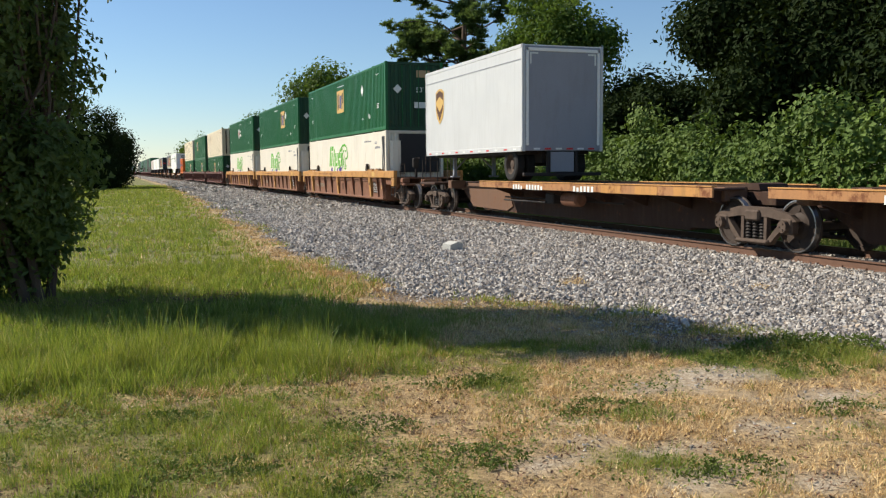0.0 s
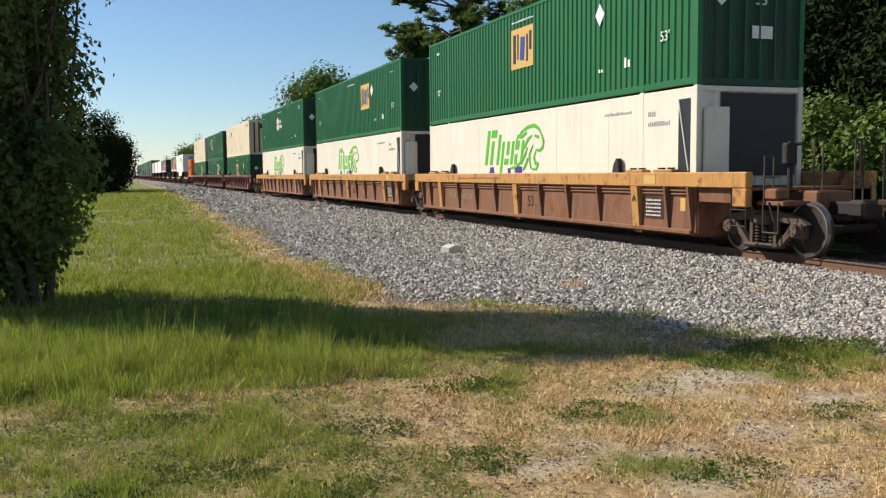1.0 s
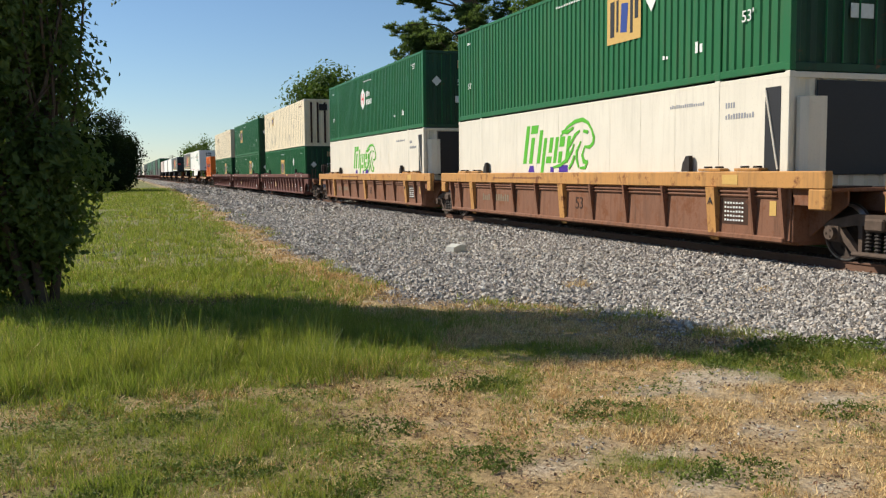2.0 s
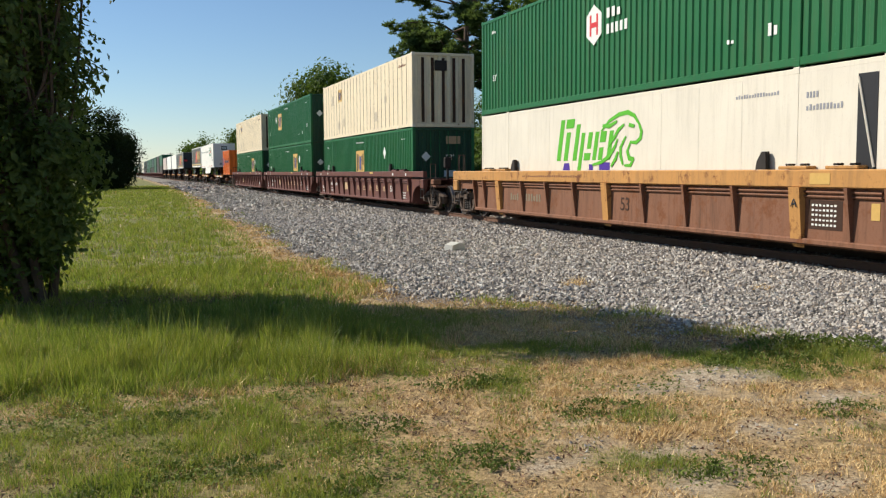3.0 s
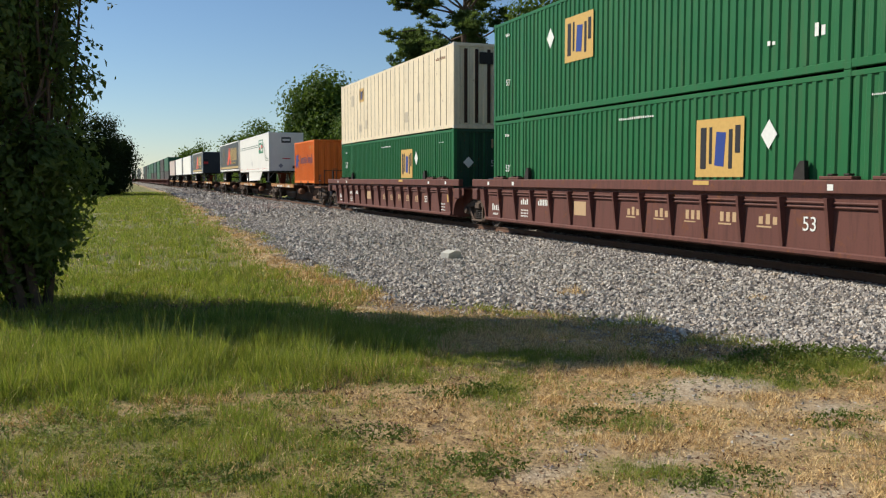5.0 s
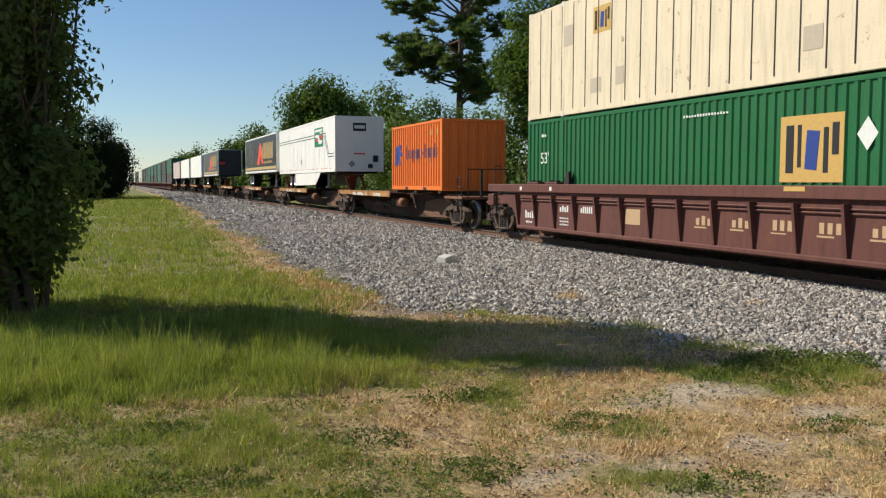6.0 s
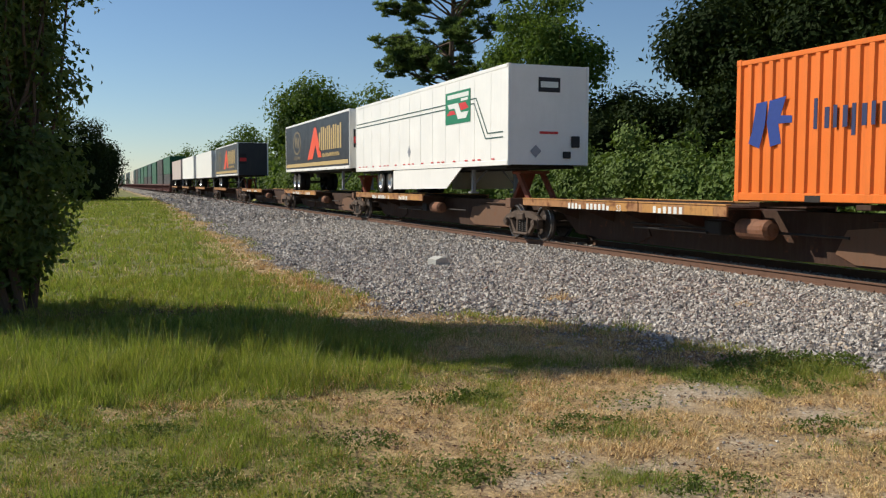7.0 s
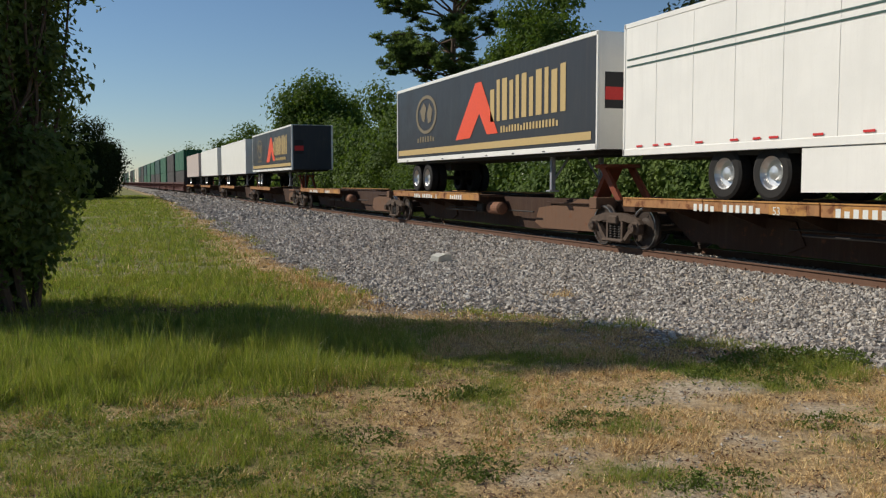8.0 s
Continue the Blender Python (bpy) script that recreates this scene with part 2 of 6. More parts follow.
def dry_share(x, y):
    edge = float(lerp_table(y, BORDER))
    strip = max(0.0, 1.0 - abs(x - edge + 0.3) / (1.3 if y > 13 or y < 7.6 else 2.6))
    near = min(1.0, max(0.0, (x + 0.3 - 1.1 * min(1.0, max(0.0, (y - 6.8) / 0.5)) * min(1.0, max(0.0, (4.0 - x) / 0.8)) - 0.16 * y + 1.7 * wobble(x, y, 0.45, 2.0) + 0.9 * wobble(x, y, 1.3, 6.0)) / 2.6)) * min(1.0, max(0.0, (9.0 + 1.6 * min(1.0, max(0.0, x - 2.3)) - y) / 1.5))
    spots = 0.55 * max(0.0, wobble(x, y, 0.8, 7.0)) + 0.5 * max(0.0, wobble(x, y, 2.1, 3.0))
    live = max(0.0, wobble(x, y, 1.1, 12.0) - 0.18) * 3.2 if y < 8.5 else 0.0
    low = (0.6 if x > 2.0 else 0.34) * max(0.0, min(1.0, (7.2 - y) / 1.2))
    if y > 25:
        spots *= 0.3
    foot = 0.75 * math.exp(-((y - 7.2 - 0.3 * wobble(x, y, 0.9, 14.0)) / 0.28) ** 2) if x < 3.2 else 0.0
    return max(0.0, min(1.0, max(strip, near) * 0.95 + spots * 0.7 + low + foot) - live)


BARE = ((3.05, 4.3, 0.55, 0.28), (3.85, 4.0, 0.4, 0.25), (4.1, 6.2, 0.5, 0.3), (4.9, 6.45, 0.75, 0.35), (5.2, 5.6, 0.7, 0.32), (2.5, 4.95, 0.35, 0.16), (1.9, 6.1, 0.4, 0.14), (2.9, 5.2, 0.5, 0.18), (4.3, 5.0, 0.5, 0.22), (3.4, 4.85, 0.45, 0.16))


def bare_share(x, y):
    """Bare sandy earth with chips of stone among the dry grass."""
    if y > 9 or x > 7.5 or x < 0:
        return 0.0
    b = max(1.0 - math.hypot((x - p) / u, (y - q) / v) for p, q, u, v in BARE)
    return min(1.0, max(0.0, 1.05 * b + 0.9 * wobble(x, y, 2.3, 41.0) + 0.5 * wobble(x, y, 6.0, 42.0)))


n = Nodes("ground_soil_grass_and_stone", 0.95)
pos = n.node("ShaderNodeNewGeometry").outputs["Position"]
ga = n.tree.nodes.new("ShaderNodeAttribute")
ga.attribute_name = "gravel"
da = n.tree.nodes.new("ShaderNodeAttribute")
da.attribute_name = "dry"
turf = n.mix(n.ramp(n.noise(5.0, 8, 0.8, coord=pos), (0.32, 0.0), (0.68, 1.0)), (0.050, 0.052, 0.015), (0.215, 0.235, 0.040))
turf = n.mix(n.ramp(n.noise(0.25, 4, coord=pos), (0.4, 0.0), (0.7, 0.6)), turf, (0.27, 0.26, 0.06))
straw = n.mix(n.ramp(n.noise(9.0, 8, 0.8, coord=pos), (0.34, 0.0), (0.66, 1.0)), (0.19, 0.118, 0.048), (0.68, 0.48, 0.23))
straw = n.mix(n.ramp(n.noise(1.3, 5, 0.65, coord=pos), (0.58, 0.0), (0.72, 0.9)), straw, (0.72, 0.62, 0.47))
ba = n.tree.nodes.new("ShaderNodeAttribute")
ba.attribute_name = "bare"
straw = n.mix(n.ramp(n.noise(19.0, 6, 0.8, coord=pos), (0.50, 0.0), (0.66, 0.85)), straw, (0.085, 0.052, 0.028))
turf = n.mix(n.ramp(n.noise(17.0, 6, 0.8, coord=pos), (0.48, 0.0), (0.66, 0.8)), turf, (0.040, 0.028, 0.013))
col = n.mix(da.outputs["Fac"], turf, straw)
sand = n.mix(n.ramp(n.noise(26.0, 6, 0.8, coord=pos), (0.38, 0.0), (0.62, 1.0)), (0.28, 0.20, 0.12), (0.66, 0.56, 0.41))
col = n.mix(ba.outputs["Fac"], col, sand)
soil = n.mix(n.ramp(n.noise(12.0, 7, 0.8, coord=pos), (0.36, 0.0), (0.66, 1.0)), (0.07, 0.045, 0.028), (0.26, 0.175, 0.10))
col = n.mix(n.ramp(ga.outputs["Fac"], (0.08, 0.0), (0.35, 0.9)), col, soil)
vor = n.node("ShaderNodeTexVoronoi", Vector=pos, Scale=24.0)
stone = n.mix(vor.outputs["Color"], (0.045, 0.040, 0.034), (0.36, 0.33, 0.285))
col = n.mix(n.ramp(ga.outputs["Fac"], (0.35, 0.0), (0.9, 1.0)), col, stone)
n.bump(n.mix(ga.outputs["Fac"], n.noise(14, 6, 0.75, coord=pos), vor.outputs["Distance"]), 0.9, 0.05)
M_GROUND = n.done(col)


def spread(*runs):
    """Coordinates from (start, stop, step) runs."""
    out = []
    for a, b, s in runs:
        k = max(1, int(round((b - a) / s)))
        out += [a + (b - a) * i / k for i in range(k)]
    return out + [runs[-1][1]]


gx = spread((-2500, -300, 550), (-300, -40, 52), (-40, -6, 2.0), (-6, 18, 0.22), (18, 40, 1.5), (40, 300, 40), (300, 2500, 550))
gy = spread((-2500, -300, 550), (-300, -20, 40), (-20, 2, 2.0), (2, 30, 0.22), (30, 110, 1.0), (110, 400, 12), (400, 2500, 350))
verts = [(x, y, height(x, y)) for y in gy for x in gx]
w = len(gx)
me = bpy.data.meshes.new("ground")
me.from_pydata(verts, [], [(j * w + i, j * w + i + 1, (j + 1) * w + i + 1, (j + 1) * w + i) for j in range(len(gy) - 1) for i in range(w - 1)])
for nm, fn in (("gravel", gravel_share), ("dry", dry_share), ("bare", bare_share)):
    at = me.attributes.new(nm, "FLOAT", "POINT")
    at.data.foreach_set("value", [fn(x, y) for x, y, _ in verts])
for p in me.polygons:
    p.use_smooth = True
me.materials.append(M_GROUND)
ground = tagged(new("ground", me), "grassy ground with dry straw patches and grey gravel along the track", "ground", kind="structure")

M_RAIL = plain("rusty_rail_side", (0.14, 0.078, 0.052), 0.9, 0.0, 0.35, 6)
M_RAILHEAD = plain("polished_rail_head", (0.40, 0.37, 0.35), 0.3, 0.9, 0.2)
M_TIE = plain("creosoted_tie_wood", (0.075, 0.055, 0.042), 0.9, 0, 0.4, 8, 0.4)
track = tagged(new("railway_track"), "straight railway track with rusty rails on wooden ties", "railway", kind="structure")
for s in (-1, 1):
    xr = TRACK_X + s * 0.755
    prof = [(-0.07, -0.165), (0.07, -0.165), (0.07, -0.152), (0.012, -0.135), (0.009, -0.04), (0.036, -0.03), (0.036, -0.004), (0.028, -0.0005), (-0.028, -0.0005), (-0.036, -0.004), (-0.036, -0.03), (-0.009, -0.04), (-0.012, -0.135), (-0.07, -0.152)]
    part("rail", Shape().prism([(xr + a, b) for a, b in prof], 1, -60, 760), M_RAIL, track, "rust-brown steel rail")
    part("rail_head", Shape().box(xr - 0.027, xr + 0.027, -60, 760, -0.0004, 0.001), M_RAILHEAD, track, "polished strip of rail head")
tie_me = mesh_of("tie", Shape().box(-1.3, 1.3, -0.115, 0.115, -0.35, -0.166, 0.012), M_TIE)
plate_me = mesh_of("tie_plate", Shape().box(-0.18, 0.18, -0.09, 0.09, -0.165, -0.150, 0.004).box(-0.11, -0.08, -0.06, -0.03, -0.15, -0.11, 0.004).box(0.08, 0.11, 0.03, 0.06, -0.15, -0.11, 0.004), M_RAIL)
for k in range(150):
    tie = new("tie", tie_me)
    tie.parent = track
    tie.location = (TRACK_X + 0.03 * math.sin(k * 2.7), 4.0 + 0.53 * k, 0)
    plate = new("tie_plate", plate_me)
    plate.parent = tie
    plate.location = (-0.755, 0, 0)


# ---- plants, stones ----
def quads(name, pts, material, kind="", label="", category="", parent=None):
    """pts: n x 4 x 3 corners, each quad an island of its own."""
    pts = np.asarray(pts, np.float32)
    k = len(pts)
    me = bpy.data.meshes.new(name)
    me.vertices.add(4 * k)
    me.vertices.foreach_set("co", pts.ravel())
    me.loops.add(4 * k)
    me.loops.foreach_set("vertex_index", np.arange(4 * k, dtype=np.int32))
    me.polygons.add(k)
    me.polygons.foreach_set("loop_start", np.arange(0, 4 * k, 4, dtype=np.int32))
    me.update(calc_edges=True)
    me.shade_flat()
    me.materials.append(material)
    ob = tagged(new(name, me), label, category, kind=kind)
    if parent:
        ob.parent = parent
    return ob


def leaves(rng, centres, size, out=None, wide=0.55, droop=0.25):
    """Rhombic leaves about the centres, their faces turned roughly outward and up."""
    k = len(centres)
    nrm = rng.normal(size=(k, 3))
    if out is not None:
        nrm = nrm * 0.5 + out * 1.2
    nrm[:, 2] += 0.35
    nrm /= np.linalg.norm(nrm, axis=1, keepdims=True) + 1e-9
    ref = rng.normal(size=(k, 3))
    ref[:, 2] -= droop
    a = np.cross(nrm, ref)
    a /= np.linalg.norm(a, axis=1, keepdims=True) + 1e-9
    b = np.cross(nrm, a)
    s = (size * rng.uniform(0.6, 1.35, k))[:, None]
    fold = nrm * s * 0.12
    return np.stack([centres - b * s * 0.5, centres + a * s * wide * 0.5 + fold, centres + b * s * 0.5, centres - a * s * wide * 0.5 + fold], 1)


def lobe_points(rng, lobes, per_area, twig, shell=0.68):
    """Leaf places in twiggy bunches over a set of lobes (centre, radii); also the outward way."""
    cs, outs = [], []
    for c, r in lobes:
        c, r = np.array(c), np.array(r)
        area = 4 * math.pi * ((r[0] * r[1]) ** 1.6 / 3 + (r[0] * r[2]) ** 1.6 / 3 + (r[1] * r[2]) ** 1.6 / 3) ** (1 / 1.6)
        nb = max(3, int(area * per_area / 14))
        d = rng.normal(size=(nb, 3))
        d /= np.linalg.norm(d, axis=1, keepdims=True)
        rad = shell + (1 - shell) * rng.uniform(0, 1, nb) ** 0.6
        rad *= 1 + 0.12 * rng.normal(size=nb)
        base = c + d * r * rad[:, None]
        m = rng.integers(9, 20, nb)
        idx = np.repeat(np.arange(nb), m)
        cs.append(base[idx] + rng.normal(size=(len(idx), 3)) * twig)
        outs.append(d[idx])
    return np.concatenate(cs), np.concatenate(outs)


def limb(shape, p, q, r0, r1, rng, bend=0.08, steps=5, n=8):
    p, q = Vector(p), Vector(q)
    last, side = p, Vector(rng.normal(size=3)) * (q - p).length * bend
    for i in range(1, steps + 1):
        f = i / steps
        cur = p.lerp(q, f) + side * math.sin(f * math.pi)
        shape.tube(last, cur, r0 + (r1 - r0) * (i - 1) / steps, r0 + (r1 - r0) * f, n)
        last = cur
    return last


def lobes_of(rng, centre, radii, count, size, low=-0.7):
    """Lumps over the face of an ellipsoid, and a few within."""
    out = []
    for i in range(count):
        d = rng.normal(size=3)
        d /= np.linalg.norm(d)
        d[2] = max(low, d[2])
        k = 0.78 if i > count * 0.2 else 0.35
        k *= rng.uniform(0.85, 1.12)
        s = size * rng.uniform(0.7, 1.3)
        out.append((np.array(centre) + d * np.array(radii) * k, np.array([s, s, s * rng.uniform(0.65, 0.95)])))
    return out


def tree(name, label, base, crown_centre, radii, lobes, lobe_size, leaf, per_area, leaf_mat, seed, stems=1, trunk_r=0.25, kind_of="tree", twig=None, lobe_list=None, low=-0.7, group=""):
    rng = np.random.default_rng(seed)
    t = thing(name, label, kind_of, group, base)
    b = np.array(base)
    lob = lobe_list or lobes_of(rng, np.array(crown_centre) - b, radii, lobes, lobe_size, low)
    sh = Shape()
    for s in range(stems):
        a = 2 * math.pi * s / max(1, stems) + 0.4
        off = Vector((math.cos(a), math.sin(a), 0)) * (0.30 if stems > 1 else 0.0)
        top = Vector(np.array(crown_centre) - b) + off * 1.6
        fork = limb(sh, off * 0.5 - Vector((0, 0, 0.15)), off * 1.2 + top * 0.55, trunk_r, trunk_r * 0.6, rng, 0.05)
        for c, r in lob[s::stems][:14]:
            limb(sh, fork * rng.uniform(0.75, 1.0), Vector(c), trunk_r * 0.38, trunk_r * 0.10, rng, 0.10, 4, 6)
    part("trunk", sh, M_BARK, t, "grey-brown branching trunk")
    c, o = lobe_points(rng, lob, per_area, twig or leaf * 1.3)
    crown = quads("crown", leaves(rng, c, leaf, o), leaf_mat, parent=t)
    tagged(crown, "dense leafy crown with gaps", kind="stuff")
    return t


rng0 = np.random.default_rng(5)
# the multi-stemmed tree by the standing place
near_lobes = []
for i in range(205):
    z = rng0.uniform(0.58, 6.9)
    w = np.interp(z, [0.4, 1.05, 1.6, 2.6, 4.3, 5.0, 5.9, 6.6, 7.0], [0.62, 0.98, 1.18, 1.16, 0.98, 1.25, 1.42, 1.0, 0.5])
    a = rng0.uniform(0, 2 * math.pi)
    k = rng0.uniform(0.3, 0.95)
    s = rng0.uniform(0.26, 0.46)
    near_lobes.append((np.array([-0.52 + 0.55 * float(np.interp(z, [4.4, 5.6], [0, 1])) + 1.08 * w * k * math.cos(a), 0.1 + 0.2 * float(np.interp(z, [4.4, 5.6], [0, 1])) + 1.45 * w * k * math.sin(a), z]), np.array([s, s, s * 1.15])))
tree("crape_myrtle_tree", "dark leafy multi-stemmed tree standing in the grass", (-1.08, 13.6, GROUND), (-1.45, 13.7, 3.2), (1.3, 1.5, 2.8), 60, 0.45, 0.115, 165, M_LEAF_NEAR, 11,
     stems=5, trunk_r=0.075, twig=0.11, lobe_list=near_lobes)
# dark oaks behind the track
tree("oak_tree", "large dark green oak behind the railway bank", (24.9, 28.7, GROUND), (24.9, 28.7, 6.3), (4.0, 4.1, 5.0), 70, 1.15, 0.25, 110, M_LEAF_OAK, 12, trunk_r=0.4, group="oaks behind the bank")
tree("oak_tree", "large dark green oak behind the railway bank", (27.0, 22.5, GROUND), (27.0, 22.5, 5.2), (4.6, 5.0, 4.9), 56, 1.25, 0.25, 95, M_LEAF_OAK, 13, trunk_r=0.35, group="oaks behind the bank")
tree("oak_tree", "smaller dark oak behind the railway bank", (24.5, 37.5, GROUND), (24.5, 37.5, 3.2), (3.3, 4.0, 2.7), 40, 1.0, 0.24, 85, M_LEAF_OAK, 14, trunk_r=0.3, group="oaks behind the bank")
# the light broad-leaved tree
tree("broadleaf_tree", "tall light green broad-leaved tree above the hedge", (22.2, 43.0, GROUND), (22.0, 43.0, 7.2), (2.9, 3.1, 4.9), 54, 0.72, 0.25, 75, M_LEAF_MID, 15, trunk_r=0.28)
tree("broadleaf_tree", "rounded green tree beyond the hedge", (21.6, 94.0, GROUND), (21.6, 94.0, 7.0), (4.1, 4.7, 4.5), 42, 1.75, 0.42, 26, M_LEAF_MID, 16, trunk_r=0.35)
tree("broadleaf_tree", "distant rounded green tree", (21.5, 152.0, GROUND), (21.5, 152.0, 6.6), (4.4, 5.0, 4.6), 26, 1.5, 0.45, 14, M_LEAF_MID, 17, trunk_r=0.35)
tree("broadleaf_tree", "distant rounded green tree", (21.5, 262.0, GROUND), (21.5, 262.0, 6.6), (5.0, 6.0, 4.8), 22, 1.7, 0.6, 8, M_LEAF_MID, 18, trunk_r=0.35)
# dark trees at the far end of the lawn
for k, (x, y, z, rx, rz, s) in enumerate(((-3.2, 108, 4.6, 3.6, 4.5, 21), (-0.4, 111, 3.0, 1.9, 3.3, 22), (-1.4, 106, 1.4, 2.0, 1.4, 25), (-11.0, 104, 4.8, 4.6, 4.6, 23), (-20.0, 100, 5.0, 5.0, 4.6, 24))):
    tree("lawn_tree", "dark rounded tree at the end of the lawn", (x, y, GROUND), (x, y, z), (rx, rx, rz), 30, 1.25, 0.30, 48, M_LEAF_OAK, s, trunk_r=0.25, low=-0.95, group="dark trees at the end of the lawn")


def pine(base, height_m, seed):
    rng = np.random.default_rng(seed)
    t = thing("pine_tree", "tall open-crowned pine with clumped needles", "tree", "", base)
    sh = Shape()
    limb(sh, (0, 0, -0.2), (0.5, 0.3, height_m), 0.32, 0.10, rng, 0.02, 8, 10)
    tufts = []
    for i in range(52):
        z = height_m * rng.uniform(0.42, 1.0)
        a = rng.uniform(0, 2 * math.pi)
        reach = (1.6 + 3.6 * (1 - abs(z / height_m - 0.68) * 1.9)) * rng.uniform(0.6, 1.1)
        reach = max(0.8, reach)
        tip = Vector((0.4 + reach * math.cos(a), 0.2 + reach * math.sin(a), z + reach * rng.uniform(-0.12, 0.5)))
        limb(sh, (0.4 * z / height_m, 0.2 * z / height_m, z - 0.4), tip, 0.09, 0.03, rng, 0.10, 5, 6)
        for j in range(rng.integers(5, 9)):
            f = rng.uniform(0.68, 1.05)
            p = Vector((0.3, 0.2, z)).lerp(tip, f) + Vector(rng.normal(size=3) * (0.5, 0.5, 0.42))
            for q in range(6):
                tufts.append(np.array(p) + rng.normal(size=3) * (0.24, 0.24, 0.17))
    part("trunk", sh, M_BARK, t, "bare grey-brown trunk and crooked limbs")
    tufts = np.array(tufts)
    per = 84
    c = np.repeat(tufts, per, 0)
    d = rng.normal(size=c.shape)
    d[:, 2] = np.abs(d[:, 2]) * 0.8 - 0.15
    d /= np.linalg.norm(d, axis=1, keepdims=True)
    ln = rng.uniform(0.20, 0.42, len(c))[:, None]
    side = np.cross(d, rng.normal(size=c.shape))
    side /= np.linalg.norm(side, axis=1, keepdims=True)
    w = 0.024
    needles = np.stack([c - side * w * 0.4, c + side * w * 0.4, c + d * ln + side * w, c + d * ln - side * w], 1)
    tagged(quads("crown", needles, M_NEEDLE, parent=t), "open clumps of long needles", kind="stuff")
    return t


pine((23.2, 60.0, GROUND), 18.2, 31)

# the bank of vines and the hedge along the far side of the track


def hedge(name, label, y0, y1, tops, leaf, per_area, mat, seed, x0=17.3, depth=3.4, size=0.75, count=60):
    rng = np.random.default_rng(seed)
    t = thing(name, label, "bush", "", (x0 + depth / 2, (y0 + y1) / 2, GROUND))
    lob, sh = [], Shape()
    for i in range(count):
        y = rng.uniform(y0, y1)
        top = float(np.interp(y, [p[0] for p in tops], [p[1] for p in tops]))
        top *= 0.62 + 0.95 * abs(wobble(y, seed, 0.42, 3.0)) + 0.6 * abs(wobble(y, seed, 1.1, 8.0))
        f = rng.uniform(0.05, 1.0)
        z = top * f * rng.uniform(0.85, 1.05)
        x = x0 + depth * (0.15 + 0.85 * f) * rng.uniform(0.35, 1.0)
        s = size * rng.uniform(0.45, 1.45)
        c = np.array([x - (x0 + depth / 2), y - (y0 + y1) / 2, max(0.25, z - s * 0.5)])
        lob.append((c, np.array([s, s * 1.1, s * 0.9])))
        if i % 2 == 0:
            limb(sh, (c[0] * 0.6 + 0.3, c[1] + rng.uniform(-0.3, 0.3), -0.15), Vector(c), 0.05, 0.015, rng, 0.1, 3, 5)
    tagged(part("stem", sh, M_BARK, t), kind="stuff")
    c, o = lobe_points(rng, lob, per_area, leaf * 1.2, 0.65)
    keep = c[:, 2] > 0.02
    o[:, 0] -= 0.4
    tagged(quads("foliage", leaves(rng, c[keep], leaf, o[keep], 0.7), mat, parent=t), "sunlit leaves in bunches", kind="stuff")
    return t


hedge("vine_bank", "sunlit bank of vines and shrubs behind the track", 14.0, 34.0, [(14, 2.7), (18, 3.1), (22, 3.6), (25, 3.4), (29, 3.0), (34, 2.8)], 0.18, 85, M_LEAF_VINE, 42, size=0.58, count=190)
hedge("shrub_hedge", "tall green hedge along the railway", 34.0, 62.0, [(34, 2.7), (40, 3.4), (48, 5.8), (56, 6.0), (62, 6.2)], 0.20, 55, M_LEAF_MID, 43, x0=17.8, size=0.95, count=110)
hedge("shrub_hedge", "tall dark green hedge along the railway", 62.0, 100.0, [(62, 6.0), (70, 8.0), (80, 6.5), (100, 6.0)], 0.30, 28, M_LEAF_MID, 44, x0=18.3, size=1.2, count=110)
hedge("shrub_hedge", "distant green hedge along the railway", 100.0, 320.0, [(100, 5.5), (150, 5.0), (320, 4.5)], 0.6, 9, M_LEAF_MID, 45, x0=19, depth=5, size=2.0, count=130)

# poles far down the line
for y in (318.0, 372.0):
    p = thing("utility_pole", "distant wooden utility pole with crossarms", "pole", "poles down the line", (19.8, y, GROUND))
    part("post", Shape().tube((0, 0, -0.3), (0, 0, 9.4), 0.17, 0.12, 10), M_POLE, p)
    for z in (9.0, 8.3):
        part("crossarm", Shape().box(-1.2, 1.2, -0.07, 0.07, z - 0.08, z + 0.08, 0.01), M_POLE, p)

# grass
n = Nodes("grass_blade_green", 0.6)
r = n.node("ShaderNodeNewGeometry").outputs["Random Per Island"]
gp = n.node("ShaderNodeNewGeometry").outputs["Position"]
c = n.ramp(r, (0.0, (0.085, 0.13, 0.018)), (0.5, (0.205, 0.31, 0.040)), (0.84, (0.36, 0.42, 0.075)), (1.0, (0.56, 0.44, 0.19)))
c = n.mix(n.ramp(n.noise(0.55, 3, coord=gp), (0.35, 0.0), (0.7, 0.5)), c, (0.34, 0.31, 0.05))
c = n.mix(n.ramp(n.noise(2.6, 4, 0.7, coord=gp), (0.50, 0.0), (0.68, 0.6)), c, (0.075, 0.12, 0.022))
M_BLADE = n.done(c)
tl = n.node("ShaderNodeBsdfTranslucent", Color=n.mix(0.4, c, (0.30, 0.34, 0.03)))
ms = n.node("ShaderNodeMixShader", Fac=0.42)
n.tree.links.new(n.bsdf.outputs[0], ms.inputs[1])
n.tree.links.new(tl.outputs[0], ms.inputs[2])
n.tree.links.new(ms.outputs[0], n.tree.nodes["Material Output"].inputs[0])
n = Nodes("grass_blade_straw", 0.75)
r = n.node("ShaderNodeNewGeometry").outputs["Random Per Island"]
M_STRAW = n.done(n.ramp(r, (0.0, (0.34, 0.19, 0.07)), (0.4, (0.64, 0.43, 0.17)), (1.0, (0.88, 0.68, 0.36))))


